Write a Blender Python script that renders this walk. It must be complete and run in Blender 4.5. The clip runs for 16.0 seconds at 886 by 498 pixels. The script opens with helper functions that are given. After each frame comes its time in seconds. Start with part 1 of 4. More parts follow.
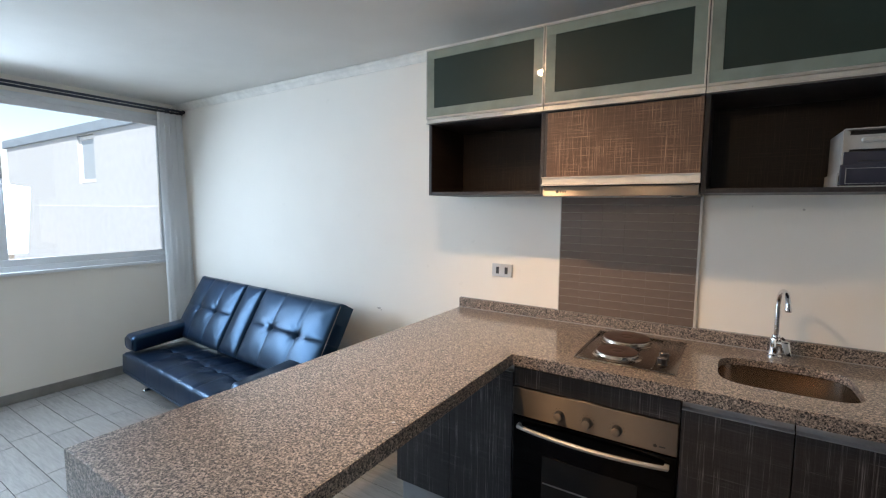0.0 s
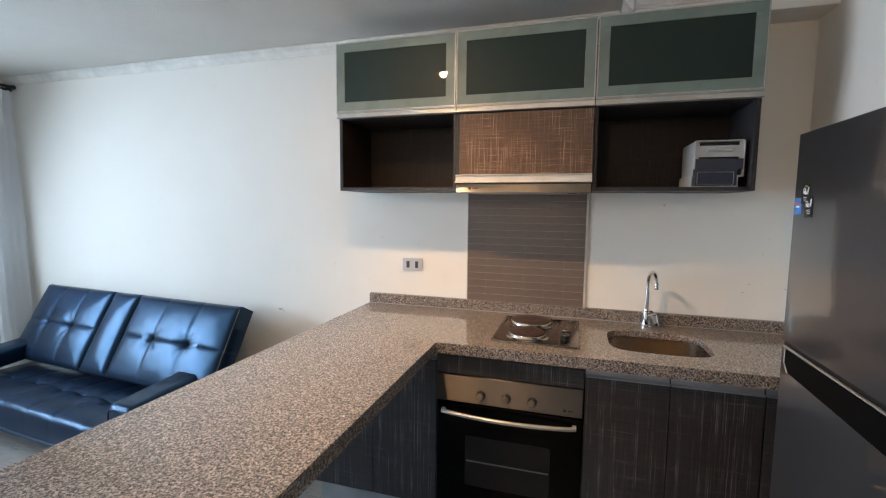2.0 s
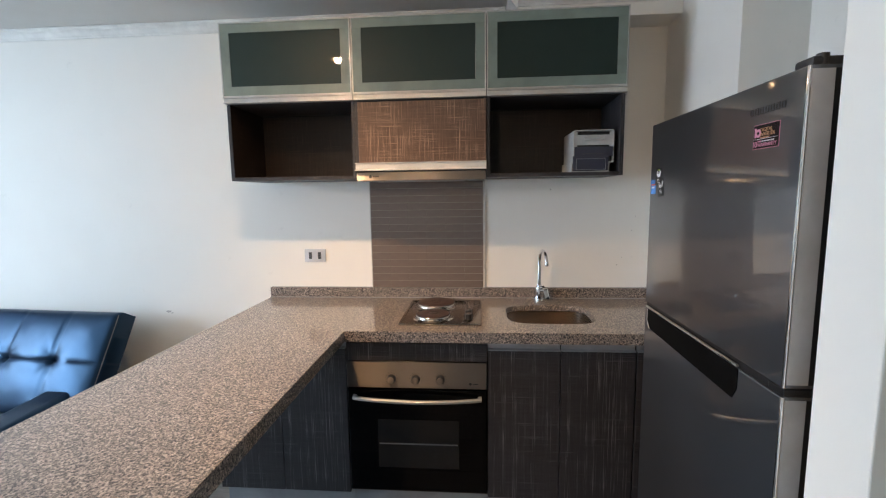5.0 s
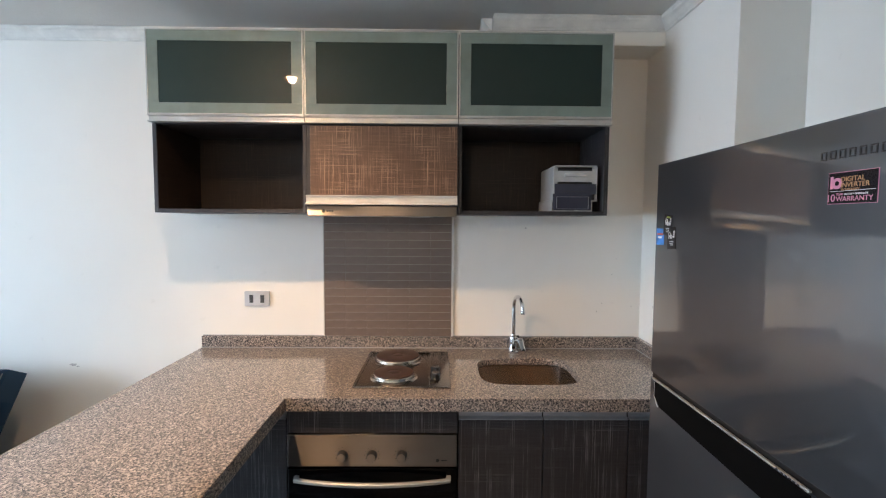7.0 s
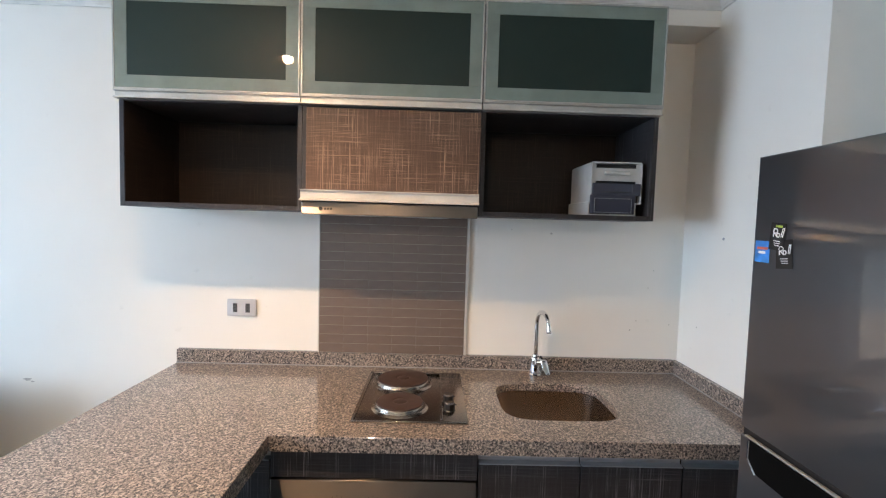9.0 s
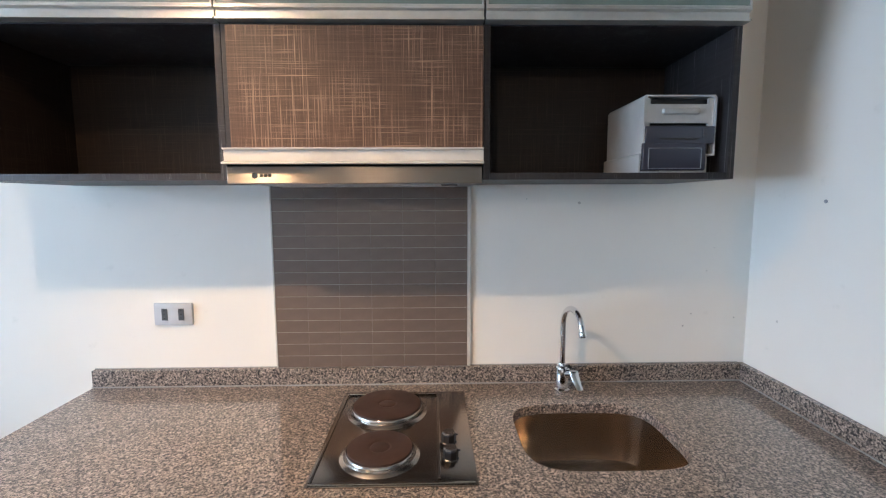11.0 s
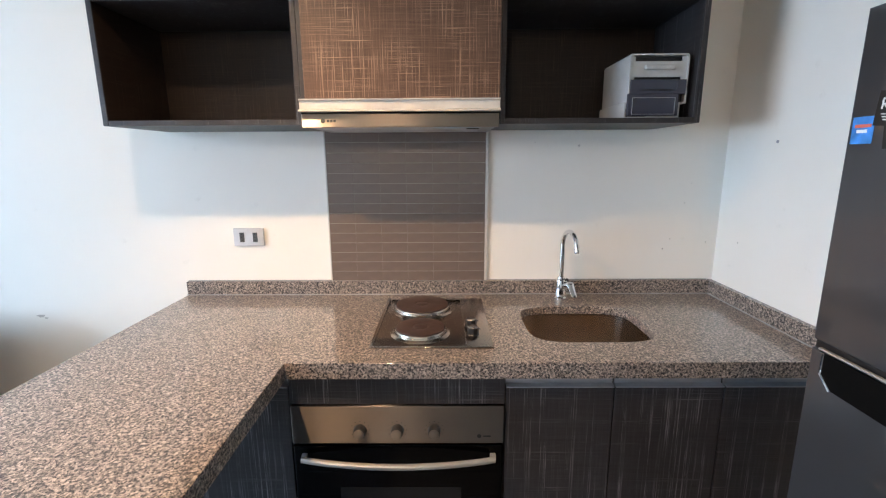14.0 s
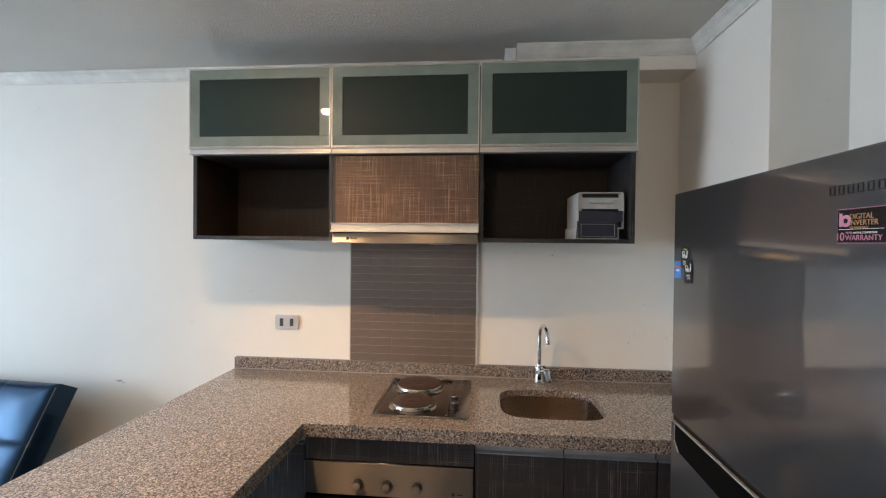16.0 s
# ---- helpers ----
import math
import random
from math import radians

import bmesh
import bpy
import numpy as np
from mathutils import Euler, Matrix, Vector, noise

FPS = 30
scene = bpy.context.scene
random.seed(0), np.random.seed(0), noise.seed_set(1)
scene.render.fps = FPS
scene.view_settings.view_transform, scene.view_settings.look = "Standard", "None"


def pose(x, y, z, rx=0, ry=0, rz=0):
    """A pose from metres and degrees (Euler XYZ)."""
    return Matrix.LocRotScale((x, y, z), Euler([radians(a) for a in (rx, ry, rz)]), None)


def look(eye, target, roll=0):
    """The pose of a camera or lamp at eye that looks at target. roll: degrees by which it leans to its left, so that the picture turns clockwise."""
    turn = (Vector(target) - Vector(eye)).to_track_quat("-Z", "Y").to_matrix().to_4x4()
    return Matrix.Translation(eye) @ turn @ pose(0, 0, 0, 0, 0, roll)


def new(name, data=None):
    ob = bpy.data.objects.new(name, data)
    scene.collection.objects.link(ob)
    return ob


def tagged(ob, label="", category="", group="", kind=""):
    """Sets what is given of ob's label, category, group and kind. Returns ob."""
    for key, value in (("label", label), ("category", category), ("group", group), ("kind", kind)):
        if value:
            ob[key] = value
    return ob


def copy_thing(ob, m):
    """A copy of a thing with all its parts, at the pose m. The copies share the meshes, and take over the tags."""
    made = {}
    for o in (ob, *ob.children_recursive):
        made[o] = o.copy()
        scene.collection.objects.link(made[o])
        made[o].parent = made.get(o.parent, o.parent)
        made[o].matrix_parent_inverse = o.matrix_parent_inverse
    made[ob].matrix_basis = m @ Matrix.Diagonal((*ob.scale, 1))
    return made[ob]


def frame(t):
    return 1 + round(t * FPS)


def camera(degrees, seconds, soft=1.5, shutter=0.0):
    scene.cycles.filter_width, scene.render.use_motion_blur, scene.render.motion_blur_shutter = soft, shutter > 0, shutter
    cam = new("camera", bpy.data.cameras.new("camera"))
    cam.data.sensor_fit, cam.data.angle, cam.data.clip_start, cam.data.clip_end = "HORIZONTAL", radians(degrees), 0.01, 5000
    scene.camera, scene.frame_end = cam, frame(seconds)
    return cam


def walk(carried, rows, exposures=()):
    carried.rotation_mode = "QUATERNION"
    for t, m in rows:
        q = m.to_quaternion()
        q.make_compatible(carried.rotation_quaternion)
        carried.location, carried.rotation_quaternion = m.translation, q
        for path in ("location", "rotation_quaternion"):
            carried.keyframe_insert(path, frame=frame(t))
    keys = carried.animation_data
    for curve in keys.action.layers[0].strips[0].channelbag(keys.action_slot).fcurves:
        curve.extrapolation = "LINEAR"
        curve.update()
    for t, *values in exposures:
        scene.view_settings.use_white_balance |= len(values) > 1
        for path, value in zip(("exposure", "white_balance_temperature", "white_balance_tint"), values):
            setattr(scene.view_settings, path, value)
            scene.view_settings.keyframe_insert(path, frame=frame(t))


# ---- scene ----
cam = camera(89.4, 16.0, soft=1.2)
PATH = [
    (0, (0.698, -2.254, 1.459), (-0.37, -0.573, 1.274), 0.5),
    (0.5, (0.681, -2.27, 1.463), (-0.335, -0.559, 1.265), 0.7),
    (1, (0.623, -2.312, 1.473), (-0.217, -0.508, 1.275), 1.1),
    (1.5, (0.573, -2.346, 1.477), (-0.128, -0.484, 1.274), 0.8),
    (2, (0.555, -2.38, 1.449), (-0.02, -0.474, 1.257), 0.6),
    (2.5, (0.546, -2.404, 1.375), (0.158, -0.452, 1.172), 0.3),
    (3, (0.559, -2.424, 1.326), (0.236, -0.485, 0.961), 0.1),
    (3.5, (0.577, -2.449, 1.316), (0.294, -0.524, 0.851), 0.2),
    (4, (0.578, -2.453, 1.368), (0.324, -0.526, 0.898), -0.3),
    (4.5, (0.584, -2.438, 1.412), (0.373, -0.477, 1.079), -0.8),
    (4.7, (0.577, -2.434, 1.426), (0.388, -0.464, 1.137), -0.8),
    (7, (0.528, -2.149, 1.492), (0.549, -0.153, 1.369), 0.4),
    (7.5, (0.525, -2.074, 1.494), (0.553, -0.078, 1.385), 1.0),
    (8, (0.503, -1.986, 1.492), (0.517, 0.011, 1.378), 1.3),
    (8.2, (0.476, -1.953, 1.494), (0.501, 0.044, 1.386), 1.6),
    (10.3, (0.44, -1.654, 1.495), (0.557, 0.337, 1.338), -0.1),
    (10.5, (0.433, -1.58, 1.481), (0.575, 0.408, 1.316), -0.3),
    (11, (0.485, -1.416, 1.47), (0.527, 0.572, 1.256), -0.2),
    (11.5, (0.498, -1.313, 1.46), (0.478, 0.668, 1.186), -0.1),
    (12, (0.485, -1.255, 1.451), (0.429, 0.718, 1.125), -0.1),
    (12.5, (0.474, -1.28, 1.445), (0.394, 0.686, 1.084), -0.1),
    (13, (0.473, -1.404, 1.437), (0.39, 0.555, 1.042), -0.2),
    (13.5, (0.458, -1.579, 1.415), (0.398, 0.378, 1.007), -0.2),
    (14, (0.438, -1.751, 1.419), (0.426, 0.209, 1.02), -0.3),
    (14.5, (0.451, -1.842, 1.443), (0.477, 0.12, 1.055), -0.2),
    (15, (0.529, -1.97, 1.45), (0.475, 0.011, 1.184), 0.4),
    (15.5, (0.596, -2.072, 1.471), (0.474, -0.077, 1.391), 0.7),
    (16, (0.621, -2.143, 1.515), (0.444, -0.151, 1.488), 0.6),
]
EXPOSURES = [(0.0, 0.74, 6630, 11), (1.5, 0.9, 6630, 11), (2.5, 0.8, 6630, 11), (3.5, 0.94, 6550, 11), (4.5, 0.86, 6530, 11), (7.0, 1.02, 6410, 11), (8.0, 1.04, 6390, 11), (10.5, 1.17, 5900, 9), (11.0, 1.06, 5850, 9), (12.5, 1.11, 5890, 9), (13.0, 1.02, 5910, 9), (13.5, 1.04, 5940, 9), (14.0, 1.24, 6130, 10), (14.5, 1.2, 6280, 10), (15.0, 1.12, 6520, 11), (16.0, 0.82, 6720, 11)]
walk(cam, [(t, look(eye, target, roll)) for t, eye, target, roll in PATH], EXPOSURES)

# ---- world, sun, large lights ----
SUN_EL, SUN_AZ = radians(50), radians(124)
world = bpy.data.worlds.new("world")
scene.world = world
world.use_nodes = True
wn = world.node_tree
sky = wn.nodes.new("ShaderNodeTexSky")
sky.sky_type, sky.sun_disc, sky.sun_elevation, sky.sun_rotation = "NISHITA", False, SUN_EL, SUN_AZ
wn.links.new(sky.outputs[0], wn.nodes["Background"].inputs[0])
wn.nodes["Background"].inputs[1].default_value = 0.15

sun = new("sun", bpy.data.lights.new("sun", "SUN"))
sun.data.energy, sun.data.angle, sun.data.color = 4.5, radians(0.5), (1.0, 0.95, 0.88)
sun_from = Vector((math.sin(SUN_AZ) * math.cos(SUN_EL), math.cos(SUN_AZ) * math.cos(SUN_EL), math.sin(SUN_EL)))
sun.matrix_world = look(sun_from * 30, (0, 0, 0))

WX = -3.65            # window wall
CEIL = 2.368
BACK = -5.0
# Area lamp added in the window opening, standing in for the sky's light.
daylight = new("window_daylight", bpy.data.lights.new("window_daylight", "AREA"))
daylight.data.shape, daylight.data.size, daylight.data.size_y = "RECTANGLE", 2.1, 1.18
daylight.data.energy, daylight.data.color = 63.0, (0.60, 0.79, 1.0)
# ceiling lamp's beam: an added spot under the bulb, aimed down towards the worktop
LX, LY, LZ = -0.27, -1.06, 2.262
beam = new("lamp_beam", bpy.data.lights.new("lamp_beam", "SPOT"))
beam.data.energy, beam.data.color, beam.data.shadow_soft_size = 43.0, (1.0, 0.64, 0.35), 0.022
beam.data.spot_size, beam.data.spot_blend = radians(114), 0.95
beam.matrix_world = look((LX, LY, LZ - 0.040), (0.04, -0.84, 0.88))
# Added narrow spot, aimed from the hall end to brighten hood and kitchen wall.
hall_spot = new("added_hall_spot", bpy.data.lights.new("added_hall_spot", "SPOT"))
hall_spot.data.energy, hall_spot.data.color, hall_spot.data.shadow_soft_size = 26.0, (1.0, 0.68, 0.42), 0.016
hall_spot.data.spot_size, hall_spot.data.spot_blend = radians(44), 0.6
hall_spot.matrix_world = look((-0.22, -4.62, LZ - 0.040), (0.3, -0.35, 1.50))
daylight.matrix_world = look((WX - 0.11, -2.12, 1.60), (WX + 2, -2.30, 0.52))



# ---- materials ----
def mat(name, colour, rough=0.5, metal=0.0, coat=0.0, coat_rough=0.05, spec=None):
    m = bpy.data.materials.new(name)
    m.use_nodes = True
    b = m.node_tree.nodes["Principled BSDF"]
    b.inputs["Base Color"].default_value = (*colour, 1)
    b.inputs["Roughness"].default_value = rough
    b.inputs["Metallic"].default_value = metal
    b.inputs["Coat Weight"].default_value = coat
    b.inputs["Coat Roughness"].default_value = coat_rough
    if spec is not None:
        b.inputs["Specular IOR Level"].default_value = spec
    return m


class Tree:
    """A short hand for the nodes of one material."""
    def __init__(self, m):
        self.t, self.b = m.node_tree, m.node_tree.nodes["Principled BSDF"]
        self.co = self.t.nodes.new("ShaderNodeTexCoord")

    def link(self, a, b):
        self.t.links.new(a, b)
        return self

    def mapped(self, scale=(1, 1, 1), turn=(0, 0, 0), space="Object"):
        n = self.t.nodes.new("ShaderNodeMapping")
        n.inputs["Scale"].default_value, n.inputs["Rotation"].default_value = scale, turn
        self.link(self.co.outputs[space], n.inputs[0])
        return n.outputs[0]

    def noise(self, at, scale, detail=3, rough=0.6, warp=0.0):
        n = self.t.nodes.new("ShaderNodeTexNoise")
        n.inputs["Scale"].default_value, n.inputs["Detail"].default_value = scale, detail
        n.inputs["Roughness"].default_value, n.inputs["Distortion"].default_value = rough, warp
        self.link(at, n.inputs["Vector"])
        return n.outputs["Fac"]

    def cells(self, at, scale, out="Color"):
        n = self.t.nodes.new("ShaderNodeTexVoronoi")
        n.inputs["Scale"].default_value = scale
        self.link(at, n.inputs["Vector"])
        return n.outputs[out]

    def ramp(self, fac, *stops, hard=False):
        n = self.t.nodes.new("ShaderNodeValToRGB")
        n.color_ramp.interpolation = "CONSTANT" if hard else "LINEAR"
        while len(n.color_ramp.elements) < len(stops):
            n.color_ramp.elements.new(0.5)
        for e, (p, c) in zip(n.color_ramp.elements, stops):
            e.position, e.color = p, (*c, 1) if len(c) == 3 else c
        self.link(fac, n.inputs[0])
        return n.outputs[0]

    def mix(self, fac, a, b, kind="MIX"):
        n = self.t.nodes.new("ShaderNodeMix")
        n.data_type, n.blend_type = "RGBA", kind
        for socket, v in ((n.inputs[0], fac), (n.inputs[6], a), (n.inputs[7], b)):
            if isinstance(v, (int, float)):
                socket.default_value = v
            elif isinstance(v, tuple):
                socket.default_value = (*v, 1)
            else:
                self.link(v, socket)
        return n.outputs[2]

    def maths(self, op, a, b=0.0):
        n = self.t.nodes.new("ShaderNodeMath")
        n.operation = op
        for socket, v in zip(n.inputs, (a, b)):
            if isinstance(v, (int, float)):
                socket.default_value = v
            else:
                self.link(v, socket)
        return n.outputs[0]

    def colour(self, c):
        return self.link(c, self.b.inputs["Base Color"])

    def rough(self, fac, low, high):
        n = self.t.nodes.new("ShaderNodeMapRange")
        n.inputs["To Min"].default_value, n.inputs["To Max"].default_value = low, high
        return self.link(fac, n.inputs[0]).link(n.outputs[0], self.b.inputs["Roughness"])

    def bump(self, fac, strength, distance=0.001, socket="Normal"):
        n = self.t.nodes.new("ShaderNodeBump")
        n.inputs["Strength"].default_value, n.inputs["Distance"].default_value = strength, distance
        return self.link(fac, n.inputs["Height"]).link(n.outputs[0], self.b.inputs[socket])

    def random(self):
        return self.t.nodes.new("ShaderNodeObjectInfo").outputs["Random"]


def wall_paint():
    m = mat("wall_paint", (0.78, 0.73, 0.64), 0.75, spec=0.3)
    t = Tree(m)
    at = t.mapped()
    broad, fine, grain = t.noise(at, 1.3, 3), t.noise(at, 14, 4), t.noise(at, 260, 2)
    c = t.ramp(broad, (0.3, (0.82, 0.785, 0.72)), (0.7, (0.85, 0.82, 0.755)))
    c = t.mix(t.ramp(fine, (0.66, (0, 0, 0)), (0.85, (0.35, 0.35, 0.35))), c, (0.52, 0.49, 0.43))
    t.colour(c).rough(fine, 0.6, 0.85).bump(t.mix(0.5, grain, t.noise(at, 45, 3)), 0.35, 0.0012)
    return m


def ceiling_paint():
    m = mat("ceiling_paint", (0.72, 0.69, 0.63), 0.9, spec=0.2)
    t = Tree(m)
    at = t.mapped()
    c = t.ramp(t.noise(at, 2, 3), (0.3, (0.68, 0.66, 0.615)), (0.7, (0.73, 0.71, 0.665)))
    t.colour(c).bump(t.ramp(t.noise(at, 120, 4, 0.7), (0.42, (0, 0, 0)), (0.7, (1, 1, 1))), 0.55, 0.003)
    return m


def granite():
    m = mat("granite", (0.3, 0.28, 0.26), 0.38, spec=0.35, coat=0.9, coat_rough=0.04)
    t = Tree(m)
    at = t.mapped()
    bent = t.mix(0.006, at, t.noise(at, 90, 3), "ADD")
    a = t.ramp(t.cells(bent, 215), (0.0, (0.018, 0.018, 0.020)), (0.20, (0.10, 0.09, 0.088)), (0.36, (0.20, 0.165, 0.145)), (0.58, (0.57, 0.462, 0.392)), hard=True)
    b = t.ramp(t.noise(at, 138, 5, 0.8), (0.42, (0.010, 0.010, 0.012)), (0.47, (0.09, 0.078, 0.073)), (0.52, (0.27, 0.228, 0.195)), (0.62, (0.65, 0.53, 0.45)))
    c = t.mix(0.62, a, b)
    c = t.mix(t.ramp(t.noise(at, 185, 3), (0.55, (0, 0, 0)), (0.585, (1, 1, 1))), c, (0.012, 0.012, 0.014))
    t.colour(c).rough(t.noise(at, 60, 3), 0.32, 0.46).bump(t.noise(at, 300, 2), 0.06, 0.0004)
    return m


def linen_board(name, dark, mid, light, rough=0.42, amount=1.0, cross=0.85, bunched=0.0):
    """Laminate with a woven pattern: fine threads both ways, and a few brighter ones."""
    m = mat(name, mid, rough, spec=0.35)
    t = Tree(m)
    up, across = t.mapped((1, 1, 0.022)), t.mapped((0.022, 0.022, 1))
    up_s, across_s = t.mapped((1, 1, 0.012)), t.mapped((0.014, 0.014, 1))
    a, b = t.noise(up, 420, 2), t.noise(across, 420, 2)
    base = t.ramp(t.maths("MULTIPLY", t.maths("ADD", a, b), 0.5), (0.36, dark), (0.62, mid))
    base = t.mix(t.noise(t.mapped(), 5, 3), base, dark)
    s1 = t.ramp(t.noise(up_s, 330, 3, 0.7), (0.53, (0, 0, 0)), (0.66, (amount, amount, amount)))
    s2 = t.ramp(t.noise(across_s, 330, 3, 0.7), (0.54, (0, 0, 0)), (0.67, (amount * cross,) * 3))
    patch = t.ramp(t.noise(t.mapped(), 9, 2), (0.38, (0.25, 0.25, 0.25)), (0.62, (1, 1, 1)))
    if bunched:
        few = (1 - bunched,) * 3
        s1 = t.maths("MULTIPLY", s1, t.ramp(t.noise(up_s, 46, 2), (0.50, few), (0.60, (1.9, 1.9, 1.9))))
        s2 = t.maths("MULTIPLY", s2, t.ramp(t.noise(across_s, 38, 2), (0.52, few), (0.62, (1.9, 1.9, 1.9))))
    threads = t.maths("MULTIPLY", t.maths("MAXIMUM", s1, s2), patch)
    t.colour(t.mix(threads, base, light)).bump(threads, 0.3, 0.0006).rough(a, rough - 0.08, rough + 0.12)
    return m


def steel(name, colour=(0.55, 0.53, 0.50), rough=0.28, brush=(0.02, 1, 1), amount=0.4, relief=0.0):
    m = mat(name, colour, rough, 1.0)
    t = Tree(m)
    at = t.mapped(brush)
    n = t.noise(at, 500, 3)
    blotch = t.noise(t.mapped(), 12, 4)
    t.colour(t.mix(t.ramp(blotch, (0.4, (0, 0, 0)), (0.8, (0.3, 0.3, 0.3))), colour, tuple(v * 0.7 for v in colour)))
    t.rough(n, rough * (1 - amount), rough * (1 + amount)).bump(t.noise(at, 1400, 2) if relief else n, 0.03 + relief, 0.0002)
    return m


def floor_tile():
    m = mat("wood_look_tile", (0.26, 0.25, 0.235), 0.38, spec=0.45)
    t = Tree(m)
    rnd = t.random()
    move = t.t.nodes.new("ShaderNodeVectorMath")
    t.link(t.mapped((1, 1, 1)), move.inputs[0])
    spread = t.t.nodes.new("ShaderNodeCombineXYZ")
    t.link(t.maths("MULTIPLY", rnd, 37.0), spread.inputs[0]).link(t.maths("MULTIPLY", rnd, 11.0), spread.inputs[1])
    t.link(spread.outputs[0], move.inputs[1])
    stretch = t.t.nodes.new("ShaderNodeMapping")
    stretch.inputs["Scale"].default_value = (0.12, 1, 1)
    t.link(move.outputs[0], stretch.inputs[0])
    g = t.noise(stretch.outputs[0], 60, 5, 0.65, 0.6)
    c = t.ramp(g, (0.3, (0.17, 0.16, 0.15)), (0.55, (0.27, 0.255, 0.24)), (0.75, (0.34, 0.32, 0.30)))
    knots = t.ramp(t.noise(move.outputs[0], 9, 3, 0.6, 1.5), (0.68, (0, 0, 0)), (0.76, (0.5, 0.5, 0.5)))
    c = t.mix(knots, c, (0.12, 0.11, 0.10))
    c = t.mix(t.ramp(rnd, (0, (0, 0, 0)), (1, (0.3, 0.3, 0.3))), c, (0.33, 0.31, 0.29))
    t.colour(c).rough(g, 0.3, 0.5).bump(g, 0.25, 0.0008)
    return m


def leather():
    # Black leatherette; the blue of reflected sky is put into tint and colour.
    m = mat("black_leatherette", (0.004, 0.007, 0.015), 0.28, spec=0.85)
    m.node_tree.nodes["Principled BSDF"].inputs["Specular Tint"].default_value = (0.25, 0.58, 1.0, 1)
    t = Tree(m)
    at = t.mapped()
    wrinkle = t.noise(t.mapped((1, 1, 1)), 9, 3, 0.5, 0.6)
    t.colour(t.ramp(t.noise(at, 6, 3), (0.3, (0.003, 0.007, 0.018)), (0.7, (0.005, 0.011, 0.026))))
    t.rough(wrinkle, 0.27, 0.35).bump(t.mix(0.25, wrinkle, t.cells(at, 700, "Distance")), 0.07, 0.003)
    return m


def cloth():
    m = mat("sheer_curtain", (0.88, 0.89, 0.90), 0.9, spec=0.1)
    t = Tree(m)
    t.b.inputs["Alpha"].default_value = 0.78
    t.b.inputs["Subsurface Weight"].default_value = 0.0
    trans = t.t.nodes.new("ShaderNodeBsdfTranslucent")
    trans.inputs[0].default_value = (0.92, 0.94, 0.96, 1)
    both = t.t.nodes.new("ShaderNodeMixShader")
    both.inputs[0].default_value = 0.5
    out = t.t.nodes["Material Output"]
    t.link(t.b.outputs[0], both.inputs[1]).link(trans.outputs[0], both.inputs[2]).link(both.outputs[0], out.inputs[0])
    t.bump(t.noise(t.mapped((1, 1, 0.3)), 300, 2), 0.3, 0.0006)
    return m


def glass(name, colour=(1, 1, 1), rough=0.0):
    m = mat(name, colour, rough)
    m.node_tree.nodes["Principled BSDF"].inputs["Transmission Weight"].default_value = 1.0
    return m


def glow(name, colour, strength):
    m = mat(name, colour, 0.5)
    b = m.node_tree.nodes["Principled BSDF"]
    b.inputs["Emission Color"].default_value, b.inputs["Emission Strength"].default_value = (*colour, 1), strength
    return m


def worn(name, colour, rough, scale=8, vary=0.15, **more):
    """A plain finish with slight unevenness of colour and gloss."""
    m = mat(name, colour, rough, **more)
    t = Tree(m)
    n = t.noise(t.mapped(), scale, 4)
    t.colour(t.ramp(n, (0.3, tuple(v * (1 - vary) for v in colour)), (0.7, tuple(min(1, v * (1 + vary)) for v in colour))))
    t.rough(t.noise(t.mapped(), scale * 3, 3), rough * 0.85, min(1, rough * 1.2))
    return m


# surfaces in use
WALL, CEILING, GRANITE, FLOOR_TILE, LEATHER, CURTAIN = wall_paint(), ceiling_paint(), granite(), floor_tile(), leather(), cloth()
LINEN_DARK = linen_board("dark_linen_laminate", (0.020, 0.0185, 0.0205), (0.048, 0.045, 0.049), (0.185, 0.175, 0.18), amount=0.6, cross=0.45, bunched=0.8)
# The flap's linen laminate, with the lamp's warm light put into its brown.
LINEN_LIT = linen_board("lamplit_linen_laminate", (0.068, 0.037, 0.024), (0.152, 0.085, 0.055), (0.43, 0.275, 0.178), amount=0.85)
CARCASS = linen_board("dark_brown_board", (0.014, 0.009, 0.0065), (0.032, 0.019, 0.014), (0.085, 0.056, 0.042), 0.5, 0.5)
WHITE = worn("white_paint", (0.55, 0.52, 0.47), 0.45)
TRIM = worn("cornice_white", (0.74, 0.72, 0.67), 0.6)
PVC = worn("white_pvc", (0.74, 0.77, 0.80), 0.35, vary=0.04)
GROUT = worn("dark_grout", (0.045, 0.042, 0.04), 0.9, 40)
JOINT = worn("pale_joint", (0.36, 0.335, 0.30), 0.7, 40)
TILE = worn("taupe_glazed_tile", (0.148, 0.110, 0.090), 0.32, 12, 0.12, spec=0.5)
STEEL = steel("brushed_steel", (0.36, 0.305, 0.25), 0.37, (0.02, 1, 1), 0.08)
brushed = STEEL.node_tree.nodes["Principled BSDF"].inputs
brushed["Anisotropic"].default_value, brushed["Anisotropic Rotation"].default_value = 1.0, 0.25
PANEL_STEEL = steel("oven_panel_steel", (0.19, 0.165, 0.145), 0.37, (0.02, 1, 1), 0.08)
brushed = PANEL_STEEL.node_tree.nodes["Principled BSDF"].inputs
brushed["Anisotropic"].default_value, brushed["Anisotropic Rotation"].default_value = 1.0, 0.25
STEEL_SINK = steel("sink_steel", (0.44, 0.36, 0.295), 0.25, (1, 0.05, 1), 0.15)
STEEL_HOB = steel("hob_steel", (0.36, 0.295, 0.245), 0.2, (0.05, 1, 1))
FRIDGE_STEEL = mat("dark_inox", (0.142, 0.152, 0.170), 0.33, 0.85, coat=1.0, coat_rough=0.03)
